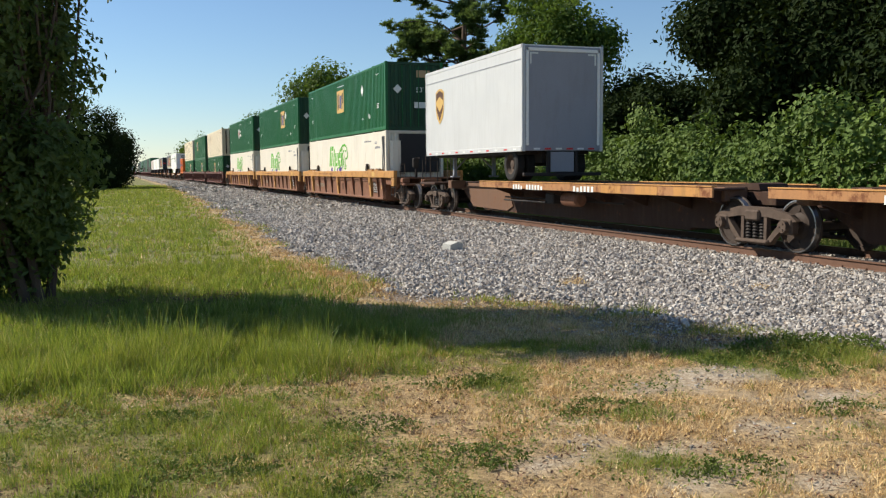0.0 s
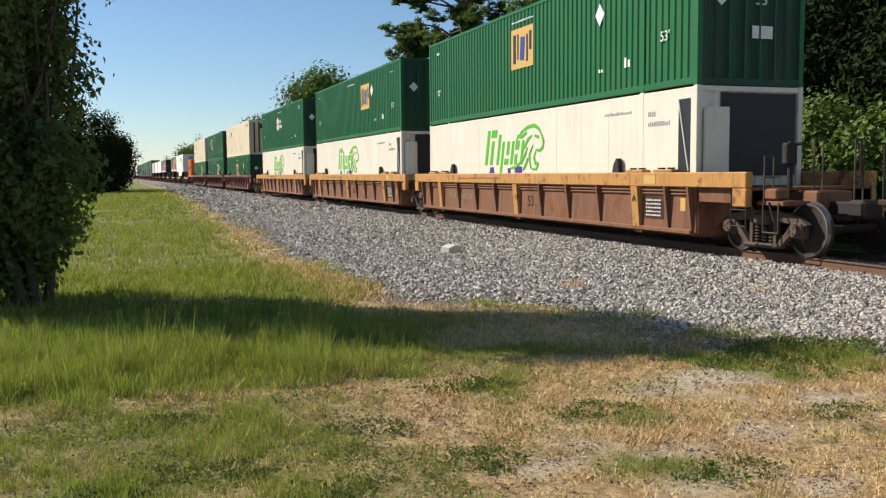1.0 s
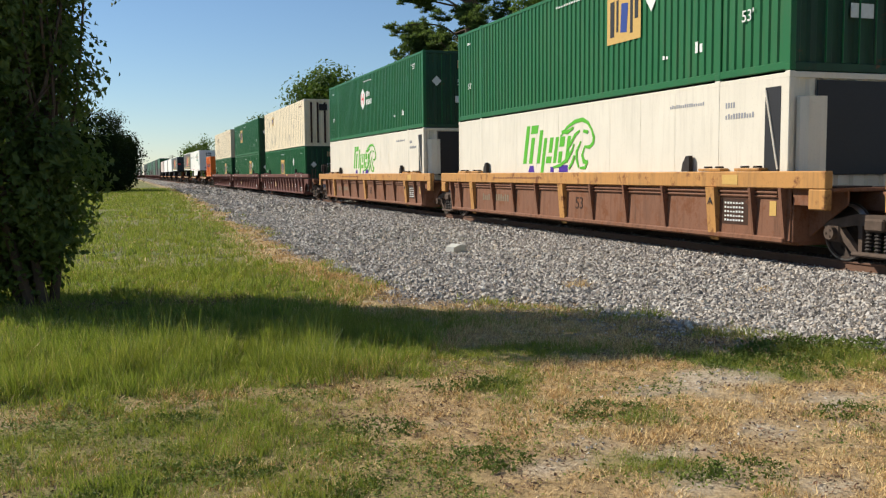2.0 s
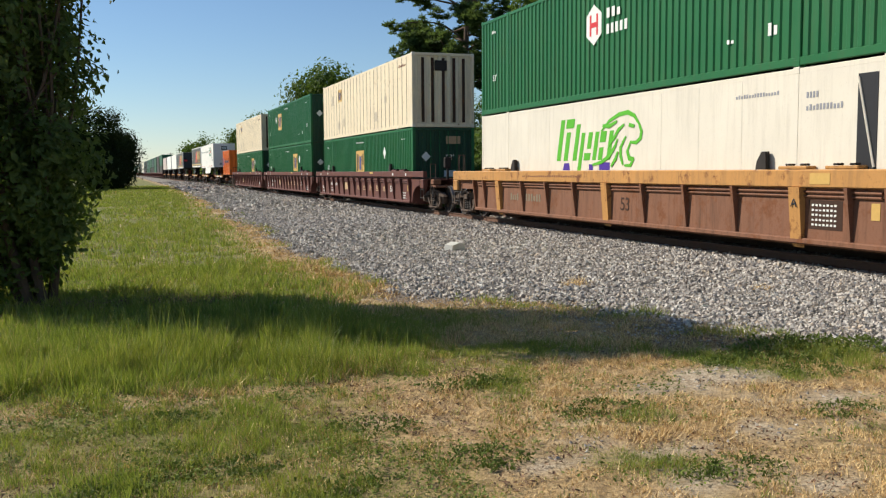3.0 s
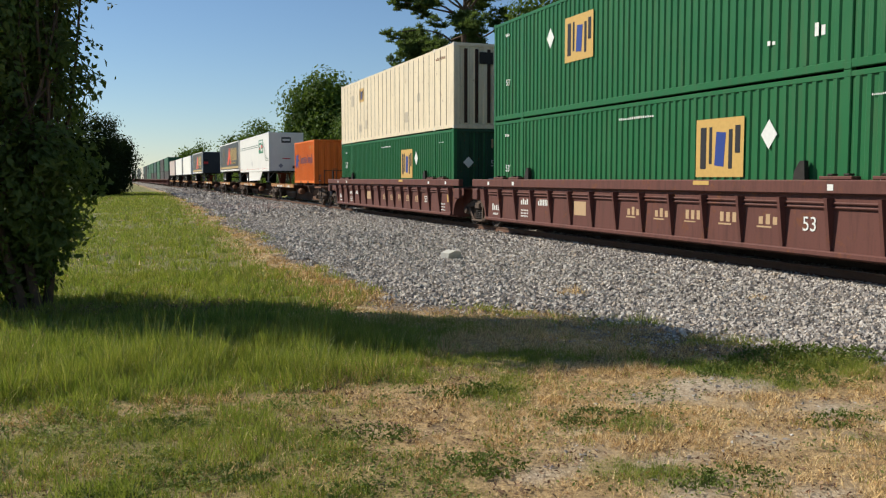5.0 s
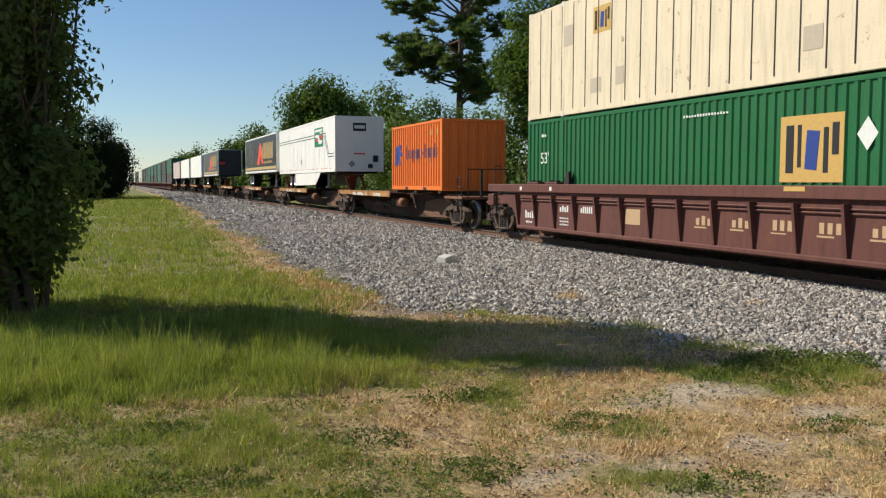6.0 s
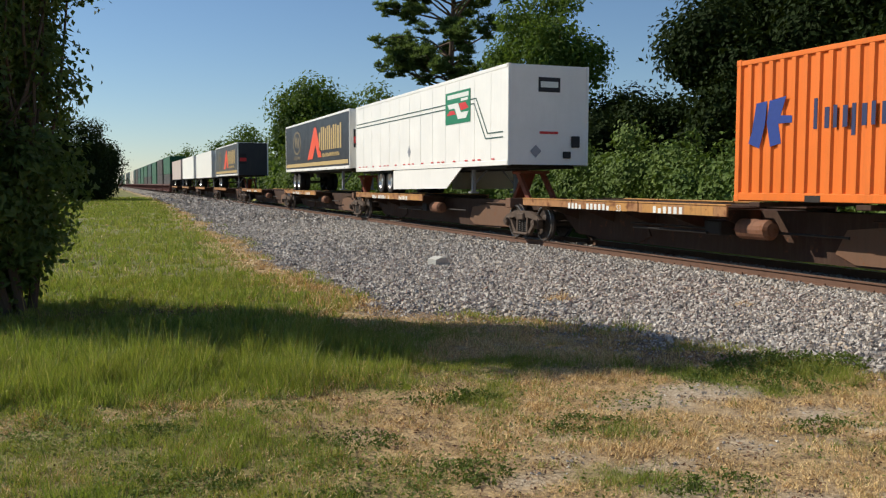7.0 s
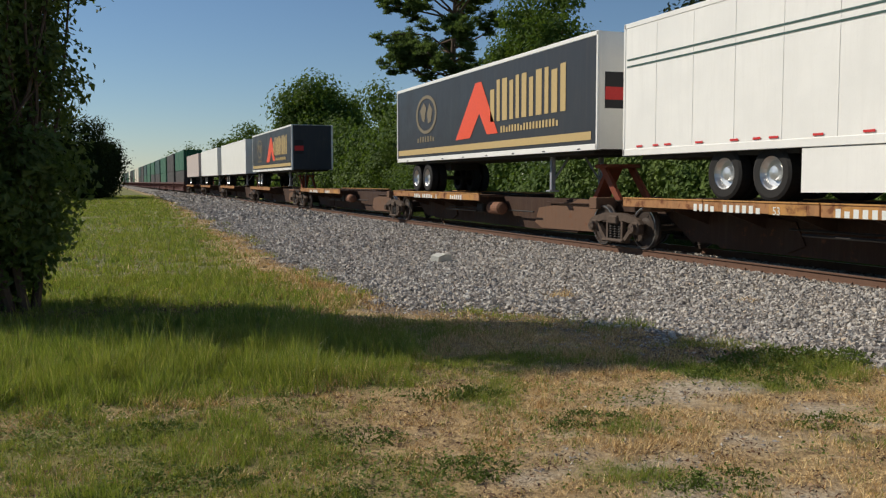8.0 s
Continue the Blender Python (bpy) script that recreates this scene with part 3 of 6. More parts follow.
def blades(rng, base, tall, lean, width):
    k = len(base)
    a = rng.uniform(0, 2 * math.pi, k)
    side = np.stack([np.cos(a), np.sin(a), np.zeros(k)], 1) * (width * rng.uniform(0.6, 1.4, k))[:, None]
    tip = rng.normal(size=(k, 3)) * lean * tall[:, None]
    tip[:, 2] = tall * rng.uniform(0.75, 1.0, k)
    return np.stack([base - side * 0.5, base + side * 0.5, base + tip + side * 0.12, base + tip - side * 0.12], 1)


rng2 = np.random.default_rng(77)
TALL = [(4.0, 0.04), (6.8, 0.05), (7.3, 0.08), (8.0, 0.14), (9.4, 0.17), (10.2, 0.11), (14.0, 0.09), (40.0, 0.10)]
green, straw = [], []
for y0, y1, per_m2, bl, w in ((3.6, 7.2, 800, 9, 0.0052), (7.2, 11.0, 620, 9, 0.0066), (11.0, 18.0, 150, 9, 0.014), (18.0, 34.0, 30, 9, 0.02), (34.0, 70.0, 7, 9, 0.045), (70.0, 125.0, 3, 9, 0.09)):
    xa, xb = -0.22 * y1 - 0.6, 1.08 * y1 + 0.6
    count = int((y1 - y0) * (xb - xa) * per_m2)
    for x, y in zip(rng2.uniform(xa, xb, count), rng2.uniform(y0, y1, count)):
        if x > 1.08 * y + 0.6 or x < -0.22 * y - 0.6 or x > 10.5:
            continue
        g = gravel_share(x, y)
        if g > 0.02 and rng2.uniform() < g * 1.25:
            continue
        if rng2.uniform() < 1.6 * bare_share(x, y):
            continue
        if y < 8.0 and wobble(x, y, 5.5, 51.0) + 0.6 * wobble(x, y, 13.0, 52.0) < -0.12 and rng2.uniform() < 0.8:
            continue
        d = dry_share(x, y)
        weed = max(0.0, 1 - math.hypot((x - 6.5) / 1.1, (y - 7.0) / 0.7))
        d = max(0.0, d - 0.9 * weed)
        tall = float(lerp_table(y, TALL))
        if y < 12 and x > 2.2:
            tall = tall + (0.055 - tall) * min(1.0, (x - 2.2) / 1.4)
        tall *= max(0.35, 1.0 + 0.9 * wobble(x, y, 1.6, 21.0) + 0.9 * wobble(x, y, 5.0, 22.0))
        if rng2.uniform() < 0.06:
            tall *= 1.7
        dead = rng2.uniform() < d * 0.92 + 0.05
        if dead and rng2.uniform() < 0.25:
            continue
        (straw if dead else green).append((x, y, height(x, y), tall * (0.6 if dead else 1.0) + 0.03 * weed, w))
for nm, src, mat, lab, lean in (("lawn_grass", green, M_BLADE, "green grass blades, short in front and tall behind", 0.28), ("dry_grass", straw, M_STRAW, "dry straw-coloured grass along the gravel", 0.6)):
    src = np.array(src)
    k = np.repeat(src, 9, 0)
    b = k[:, :3] + rng2.normal(size=(len(k), 3)) * np.stack([0.02 + k[:, 4] * 2.2] * 2 + [np.zeros(len(k))], 1)
    b[:, 2] -= 0.004
    quads(nm, blades(rng2, b, k[:, 3] * rng2.uniform(0.5, 1.35, len(k)), lean, k[:, 4]), mat, "stuff", lab, "grass")

# stones
n = Nodes("ballast_stone", 0.85)
r = n.node("ShaderNodeNewGeometry").outputs["Random Per Island"]
c = n.ramp(r, (0.0, (0.15, 0.132, 0.112)), (0.4, (0.37, 0.33, 0.285)), (0.85, (0.68, 0.64, 0.57)), (1.0, (0.48, 0.38, 0.27)))
M_STONE = n.done(n.mix(n.ramp(n.noise(30, 5), (0.35, 0.0), (0.75, 0.45)), c, (0.14, 0.13, 0.12)))
OCT = np.array([(1, 0, 0), (-1, 0, 0), (0, 1, 0), (0, -1, 0), (0, 0, 1), (0, 0, -1)], np.float32)
OCT_F = np.array([(0, 2, 4), (2, 1, 4), (1, 3, 4), (3, 0, 4), (2, 0, 5), (1, 2, 5), (3, 1, 5), (0, 3, 5)], np.int32)


def stones(name, places, sizes, rng, label):
    k = len(places)
    v = OCT[None] * (sizes[:, None, None] * rng.uniform(0.55, 1.25, (k, 6, 1)))
    v = v + rng.normal(size=v.shape) * sizes[:, None, None] * 0.22
    ang = rng.uniform(0, 2 * math.pi, (k, 3))
    for ax in range(3):
        p, q = [a for a in range(3) if a != ax]
        c, s = np.cos(ang[:, ax])[:, None], np.sin(ang[:, ax])[:, None]
        vp, vq = v[..., p].copy(), v[..., q].copy()
        v[..., p], v[..., q] = c * vp - s * vq, s * vp + c * vq
    v[..., 2] *= 0.9
    v = v + places[:, None]
    f = (OCT_F[None] + 6 * np.arange(k)[:, None, None]).reshape(-1, 3).astype(np.int32)
    me = bpy.data.meshes.new(name)
    me.vertices.add(6 * k)
    me.vertices.foreach_set("co", v.astype(np.float32).ravel())
    me.loops.add(3 * len(f))
    me.loops.foreach_set("vertex_index", f.ravel())
    me.polygons.add(len(f))
    me.polygons.foreach_set("loop_start", np.arange(0, 3 * len(f), 3, dtype=np.int32))
    me.update(calc_edges=True)
    me.shade_flat()
    me.materials.append(M_STONE)
    return tagged(new(name, me), label, "gravel", kind="stuff")


rng3 = np.random.default_rng(88)
spots = []
for y0, y1, per_m2, size in ((4.5, 12.0, 560, 0.029), (12.0, 22.0, 420, 0.033), (22.0, 42.0, 150, 0.042), (42.0, 80.0, 30, 0.075), (80.0, 170.0, 7, 0.13)):
    count = int((y1 - y0) * 10.5 * per_m2)
    for x, y in zip(rng3.uniform(2.4, 12.9, count), rng3.uniform(y0, y1, count)):
        if x > 1.08 * y + 0.8 or (abs(x - TRACK_X + 0.755) < 0.1):
            continue
        g = gravel_share(x, y)
        patch = 0.45 * bare_share(x, y)
        if rng3.uniform() > g and rng3.uniform() > 0.55 * patch:
            continue
        k = 1.0 if g > 0.5 else 0.5
        spots.append((x, y, height(x, y) + size * k * rng3.uniform(-0.1, 0.6 if g > 0.2 else 0.1), k * size * rng3.uniform(0.55, 1.45)))
spots = np.array(spots)
stones("ballast_stones", spots[:, :3], spots[:, 3], rng3, "pale grey crushed stone ballast")
bm = Shape().prism([(-0.23, 0), (0.24, 0), (0.22, 0.17), (0.02, 0.21), (-0.20, 0.18)], 1, -0.12, 0.12)
chunk = new("concrete_chunk", mesh_of("concrete_chunk", bm, plain("pale_concrete", (0.55, 0.54, 0.48), 0.9, 0, 0.2, 20, 0.4)))
chunk.matrix_basis = pose(7.15, 19.25, height(7.15, 19.25) - 0.01, 4, -5, 28)
tagged(chunk, "broken pale concrete block lying on the gravel", "concrete block")


def weed_clump(x, y, r, tall, seed, mat, label):
    rng = np.random.default_rng(seed)
    t = thing("weed_clump", label, "weed", "weeds on the gravel", (x, y, height(x, y)))
    k = 170
    a, q = rng.uniform(0, 2 * math.pi, k), r * np.sqrt(rng.uniform(0, 1, k))
    b = np.stack([q * np.cos(a), q * np.sin(a), np.zeros(k)], 1)
    part("stalk", Shape().tube((0, 0, -0.02), (0.02, 0.01, tall * 0.8), 0.006, 0.003, 6), M_BARK, t)
    tagged(quads("foliage", blades(rng, b, tall * (1.2 - q / r) * rng.uniform(0.5, 1.1, k), 0.6, 0.011), mat, parent=t), "thin ragged leaves", kind="stuff")


weed_clump(6.65, 12.5, 0.28, 0.22, 1, M_STRAW, "dry brown weed clump on the gravel")
weed_clump(6.15, 9.7, 0.30, 0.20, 2, M_BLADE, "green weed clump at the gravel edge")
weed_clump(8.9, 10.9, 0.22, 0.10, 4, M_STRAW, "dry weed clump on the gravel")


# tall grass in the far ditch
ditch = []
for x, y in zip(rng3.uniform(14.7, 17.9, 5200), 9.0 + 52.0 * rng3.uniform(0, 1, 5200) ** 1.3):
    ditch.append((x, y, height(x, y), rng3.uniform(0.2, 0.55) + 0.45 * max(0.0, 1 - abs(x - 16.2)), 0.022))
k = np.repeat(np.array(ditch), 9, 0)
b = k[:, :3] + rng3.normal(size=(len(k), 3)) * (0.09, 0.09, 0.0)
M_DITCH = leaf_material("ditch_grass", (0.03, 0.055, 0.012), (0.06, 0.10, 0.018), (0.13, 0.16, 0.035))
quads("ditch_grass", blades(rng3, b, k[:, 3] * rng3.uniform(0.5, 1.25, len(k)), 0.3, k[:, 4]), M_DITCH, "stuff", "tall rough grass in the ditch behind the track", "grass")

M_WEED = leaf_material("low_weed_leaf", (0.045, 0.070, 0.015), (0.090, 0.130, 0.026), (0.165, 0.20, 0.042))


def weed_patch(x, y, rx, ry, count, tall, leaf, seed):
    """A low patch of broad-leaved weeds."""
    rng = np.random.default_rng(seed)
    t = thing("weed_patch", "low dark green patch of weeds in the dry grass", "weed", "weed patches in the dry grass", (x, y, GROUND))
    nb = max(6, count // 14)
    a, q = rng.uniform(0, 2 * math.pi, nb), np.sqrt(rng.uniform(0, 1, nb))
    cx, cy = rx * q * np.cos(a), ry * q * np.sin(a)
    sh = Shape()
    pts = []
    for u, v, d in zip(cx, cy, q):
        z = height(x + u, y + v) - GROUND
        h = tall * (1.15 - 0.7 * d) * rng.uniform(0.5, 1.2)
        sh.tube((u, v, z - 0.01), (u + rng.normal() * 0.02, v + rng.normal() * 0.02, z + h), 0.004, 0.002, 5)
        for i in range(14):
            pts.append((u + rng.normal() * 0.05, v + rng.normal() * 0.05, z + h * rng.uniform(0.15, 1.0)))
    tagged(part("stem", sh, M_WEED, t), kind="stuff")
    tagged(quads("foliage", leaves(rng, np.array(pts), leaf, None, 0.5), M_WEED, parent=t), "small dark leaves", kind="stuff")


for i, (x, y, rx, ry, count, tall, leaf) in enumerate(((6.45, 7.15, 0.95, 0.5, 1500, 0.14, 0.045), (5.5, 6.9, 0.6, 0.4, 560, 0.10, 0.036), (5.9, 6.35, 0.5, 0.3, 320, 0.08, 0.034), (2.1, 5.1, 0.28, 0.2, 420, 0.06, 0.03), (3.3, 5.85, 0.35, 0.22, 420, 0.06, 0.03),
                                               (1.6, 6.0, 0.35, 0.25, 420, 0.06, 0.03), (0.5, 5.5, 0.4, 0.25, 520, 0.05, 0.03), (3.4, 4.4, 0.35, 0.2, 420, 0.06, 0.03), (-0.2, 5.3, 0.4, 0.3, 520, 0.05, 0.028),
                                               (1.1, 4.9, 0.35, 0.2, 420, 0.05, 0.028), (2.7, 6.9, 0.4, 0.2, 420, 0.08, 0.035), (5.0, 5.2, 0.3, 0.2, 320, 0.06, 0.03), (0.3, 6.7, 0.35, 0.2, 420, 0.06, 0.03))):
    weed_patch(x, y, rx, ry, count, tall, leaf, 200 + i)


# low leaves, straw bits and litter on the near ground
M_COVER = leaf_material("creeping_leaf", (0.06, 0.085, 0.018), (0.13, 0.175, 0.035), (0.23, 0.27, 0.06))
n = Nodes("dead_leaf_litter", 0.9)
r = n.node("ShaderNodeNewGeometry").outputs["Random Per Island"]
M_LITTER = n.done(n.ramp(r, (0.0, (0.07, 0.035, 0.02)), (0.6, (0.20, 0.11, 0.06)), (1.0, (0.38, 0.26, 0.15))))
rng4 = np.random.default_rng(99)
cover, litter = [], []
for x, y in zip(rng4.uniform(-1.8, 7.2, 60000), rng4.uniform(3.8, 8.2, 60000)):
    if x > 1.08 * y + 0.5 or x < -0.22 * y - 0.5 or gravel_share(x, y) > 0.5:
        continue
    m = wobble(x, y, 1.5, 31.0) + 0.5 * wobble(x, y, 4.5, 32.0)
    fade = 1.0 if x < 2.4 else 0.45
    if m > 0.05 and rng4.uniform() < min(1.0, 2.2 * m) * fade * min(1.0, (8.4 - y) / 1.5):
        cover.append((x, y, height(x, y) + rng4.uniform(0.005, 0.05)))
    elif m < -0.18 and rng4.uniform() < 0.3:
        litter.append((x, y, height(x, y) + rng4.uniform(0.004, 0.02)))
for a, q in zip(rng4.uniform(0, 1, 2600), rng4.normal(size=2600)):
    x, y = -1.5 + 3.2 * a, 13.0 + 0.28 * q - 0.25 * a
    litter.append((x, y, height(x, y) + rng4.uniform(0.02, 0.10)))
quads("creeping_weeds", leaves(rng4, np.array(cover), 0.026, np.tile((0.0, 0.0, 0.6), (len(cover), 1)), 0.6), M_COVER, "stuff", "small creeping leaves among the mown grass", "weed")
quads("leaf_litter", leaves(rng4, np.array(litter), 0.032, np.tile((0.0, 0.0, 0.9), (len(litter), 1)), 0.5), M_LITTER, "stuff", "brown dead leaves and chips on the ground", "leaf litter")


# ---- the train ----
MOVING = []
HALF = 1.295


def rolling(ob, u):
    """Note a thing of the train that stands u metres down the track at the start."""
    MOVING.append((ob, u, ob.location.z))
    ob.location = (TRACK_X, u, ob.location.z)
    return ob


def corrugated(shape, x, y0, y1, z0, z1, pitch, depth, inward):
    """A sheet of trapezoid waves along y, standing at x; depth goes inward (+1 or -1 along x)."""
    n = max(2, int(round((y1 - y0) / pitch)))
    step = (y1 - y0) / n
    pts = []
    for i in range(n):
        for a, d in ((0.0, 0), (0.36, 0), (0.5, 1), (0.86, 1)):
            pts.append((y0 + (i + a) * step, x + inward * depth * d))
    pts.append((y1, x))
    verts = [(px, py, z) for py, px in pts for z in (z0, z1)]
    shape.add(verts, [(2 * i, 2 * i + 1, 2 * i + 3, 2 * i + 2) for i in range(len(pts) - 1)])


def ribbed_end(shape, y, z0, z1, half, pitch, depth):
    n = max(2, int(round(2 * half / pitch)))
    step = 2 * half / n
    pts = []
    for i in range(n):
        for a, d in ((0.0, 0), (0.36, 0), (0.5, 1), (0.86, 1)):
            pts.append((-half + (i + a) * step, y + depth * d))
    pts.append((half, y))
    shape.add([(px, py, z) for px, py in pts for z in (z0, z1)], [(2 * i, 2 * i + 1, 2 * i + 3, 2 * i + 2) for i in range(len(pts) - 1)])


def bars(shape, x, y0, y1, z0, z1, n, seed, lean=0.0, gap=0.42):
    """A row of n plain upright bars on the near side at x, standing for writing; y0 is the end read first."""
    rnd = random.Random(seed)
    step = (y1 - y0) / n
    for i in range(n):
        a, b = y0 + i * step, y0 + (i + 1 - gap) * step
        top = z1 - (z1 - z0) * rnd.choice((0, 0, 0.25))
        s = lean * (top - z0)
        shape.prism([(a, z0), (b, z0), (b - s, top), (a - s, top)], 0, x - 0.0035, x + 0.001)


def outline(shape, pts, x):
    shape.prism(pts, 0, x - 0.0035, x + 0.001)


def decal(parent, name, material, pts, x, label=""):
    """One flat painted shape on a near side."""
    return part(name, Shape().prism(pts, 0, x - 0.0035, x + 0.001), material, parent, label)


def writing(parent, material, x, y0, y1, z0, z1, n, seed, label=""):
    """Small writing as one row of bars."""
    sh = Shape()
    bars(sh, x, y0, y1, z0, z1, n, seed)
    return tagged(part("marking", sh, material, parent, label), kind="stuff")


def words(text, size, material, parent, m, name="lettering"):
    cu = bpy.data.curves.new(name, "FONT")
    cu.body, cu.size, cu.extrude, cu.align_x = text, size, 0.004, "CENTER"
    tmp = bpy.data.objects.new(name, cu)
    scene.collection.objects.link(tmp)
    me = bpy.data.meshes.new_from_object(tmp)
    bpy.data.objects.remove(tmp)
    me.materials.clear()
    me.materials.append(material)
    ob = new(name, me)
    ob.parent, ob.matrix_basis = parent, m
    return ob


SIDE = pose(0, 0, 0, 90, 0, -90)
FACE = pose(0, 0, 0, 90, 0, 0)


def container(label, material, length=16.154, height=2.896, style="wave", half=HALF, group="containers on the train", detail=True, end_material=None):
    """A box container, its front end at y = 0 and its floor at z = 0."""
    end_material = end_material or material
    c = thing("shipping_container", label, "container", group)
    x = half
    long_box = length > 12
    for s, nm in ((-1, "side_panel"), (1, "side_panel")):
        sh = Shape()
        if style == "wave":
            corrugated(sh, s * (x - 0.002), 0.12, length - 0.12, 0.16, height - 0.11, 0.235 if long_box else 0.275, 0.030 if long_box else 0.040, -s)
        else:
            sh.box(min(s * (x - 0.002), s * (x - 0.05)), max(s * (x - 0.002), s * (x - 0.05)), 0.1, length - 0.1, 0.15, height - 0.1)
        part(nm, sh, material, c)
        if style == "posts" and s < 0 and detail:
            n = 26
            for i in range(1, n):
                y = 0.12 + (length - 0.24) * i / n
                part("seam", Shape().box(-x - 0.004, -x + 0.004, y - 0.017, y + 0.017, 0.16, height - 0.11), M_STEEL, c)
        if style == "plate" and s < 0 and detail:
            for i in range(1, 9):
                y = 2.1 + (length - 4.2) * i / 9
                part("seam", Shape().box(-x - 0.0008, -x + 0.003, y - 0.009, y + 0.009, 0.17, height - 0.12), material, c)
    for s in (-1, 1):
        a, b = sorted((s * x, s * (x - 0.09)))
        part("bottom_rail", Shape().box(a, b, 0.08, length - 0.08, 0.022, 0.165, 0.012), material, c)
        part("top_rail", Shape().box(a, b, 0.08, length - 0.08, height - 0.115, height - 0.022, 0.012), material, c)
        posts = [(0.0, 0.13), (length - 0.13, length)]
        if long_box:
            posts += [(1.93, 2.09), (length - 2.09, length - 1.93)]
        for p, q in posts:
            a2, b2 = sorted((s * (x + 0.003), s * (x - 0.12)))
            part("corner_post", Shape().box(a2, b2, p, q, 0.01, height - 0.002, 0.014), material, c)
            if detail:
                for z in (0.0, height - 0.118):
                    part("corner_casting", Shape().box(min(a2, b2) - 0.004, max(a2, b2), p - 0.004 if p else -0.006, q + 0.004, z, z + 0.12, 0.012), M_WHITE if style != "wave" else material, c)
    part("roof", Shape().box(-x + 0.03, x - 0.03, 0.05, length - 0.05, height - 0.06, height - 0.03, 0.01), material, c)
    part("floor", Shape().box(-x + 0.06, x - 0.06, 0.1, length - 0.1, 0.1, 0.15), M_STEEL, c)
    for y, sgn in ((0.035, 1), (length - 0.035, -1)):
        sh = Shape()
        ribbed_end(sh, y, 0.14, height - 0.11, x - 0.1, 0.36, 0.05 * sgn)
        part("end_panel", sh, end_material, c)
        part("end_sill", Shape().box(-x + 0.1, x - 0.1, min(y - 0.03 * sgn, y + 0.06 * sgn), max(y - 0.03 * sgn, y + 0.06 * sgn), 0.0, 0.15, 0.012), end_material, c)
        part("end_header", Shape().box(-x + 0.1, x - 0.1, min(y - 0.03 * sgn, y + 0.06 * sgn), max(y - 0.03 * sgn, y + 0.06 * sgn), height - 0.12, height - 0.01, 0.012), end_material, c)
    return c


WHEEL_R = 0.475
TRUCK_MESH = {}
WHEELS = []


def truck_meshes():
    r = WHEEL_R
    sh = Shape().tube((-0.95, 0, 0), (0.95, 0, 0), 0.075, n=12)
    for s in (-1, 1):
        prof = [(s * 0.68, 0.06), (s * 0.70, 0.16), (s * 0.735, 0.22), (s * 0.72, r - 0.07), (s * 0.69, r - 0.055), (s * 0.69, r + 0.025), (s * 0.72, r + 0.025),
                (s * 0.735, r), (s * 0.82, r - 0.005), (s * 0.82, r - 0.06), (s * 0.785, r - 0.075), (s * 0.775, 0.24), (s * 0.81, 0.17), (s * 0.82, 0.10), (s * 0.82, 0.05)]
        sh.lathe((0, 0, 0), prof, 0, 28)
        for k in range(4):
            a = k * math.pi / 2
            sh.tube((s * 0.76, 0.3 * math.cos(a), 0.3 * math.sin(a)), (s * 0.79, 0.3 * math.cos(a), 0.3 * math.sin(a)), 0.035, n=6)
    body = len(sh.f)
    for s in (-1, 1):
        sh.lathe((0, 0, 0), [(s * 0.736, r + 0.003), (s * 0.822, r - 0.003), (s * 0.824, r - 0.03)], 0, 28)
    me = mesh_of("wheelset", sh, [M_WHEEL, M_TREAD], tidy=False)
    for p in me.polygons:
        p.material_index = 1 if p.index >= body else 0
    TRUCK_MESH["wheelset"] = me
    w = 0.89
    sh = Shape().prism([(-1.14, 0.58), (-0.98, 0.68), (-0.42, 0.80), (0.42, 0.80), (0.98, 0.68), (1.14, 0.58), (0.98, 0.54), (0.42, 0.62), (-0.42, 0.62), (-0.98, 0.54)], 0, -0.06, 0.05)
    for d in (-1, 1):
        sh.prism([(d * 0.76, 0.58), (d * 0.94, 0.58), (d * 0.46, 0.15), (d * 0.32, 0.15)], 0, -0.055, 0.05)
        sh.prism([(d * 0.28, 0.2), (d * 0.36, 0.2), (d * 0.36, 0.64), (d * 0.28, 0.64)], 0, -0.05, 0.05)
    sh.box(-0.13, 0.12, -0.46, 0.46, 0.12, 0.20, 0.03)
    for e in (-w, w):
        sh.box(-0.08, 0.10, e - 0.15, e + 0.15, 0.33, 0.62, 0.03)
        sh.tube((-0.17, e, WHEEL_R), (-0.07, e, WHEEL_R), 0.11, n=14)
        for k in range(3):
            d = k * 2.094
            sh.tube((-0.185, e + 0.06 * math.cos(d), WHEEL_R + 0.06 * math.sin(d)), (-0.165, e + 0.06 * math.cos(d), WHEEL_R + 0.06 * math.sin(d)), 0.018, n=6)
    TRUCK_MESH["side_frame"] = mesh_of("side_frame", sh, M_TRUCK)
    sp = Shape().lathe((0, 0, 0.2), [(0.0, 0.0), (0.0, 0.06)] + [(0.012 + 0.029 * k, 0.070 if k % 2 else 0.046) for k in range(12)] + [(0.36, 0.06), (0.36, 0.0)], 2, 10)
    TRUCK_MESH["spring"] = mesh_of("spring", sp, M_STEEL)
    TRUCK_MESH["bolster"] = mesh_of("bolster", Shape().box(-1.12, 1.12, -0.2, 0.2, 0.54, 0.74, 0.03).tube((0, 0, 0.74), (0, 0, 0.80), 0.2, n=16), M_TRUCK)
    TRUCK_MESH["brake_beam"] = mesh_of("brake_beam", Shape().tube((-0.7, 0, 0.35), (0.7, 0, 0.35), 0.05, n=8).box(-0.74, -0.62, -0.06, 0.06, 0.26, 0.52, 0.02).box(0.62, 0.74, -0.06, 0.06, 0.26, 0.52, 0.02), M_STEEL)


truck_meshes()


def shared(name, parent, m, label=""):
    ob = tagged(new(name, TRUCK_MESH[name]), label)
    ob.parent, ob.matrix_basis = parent, m
    return ob


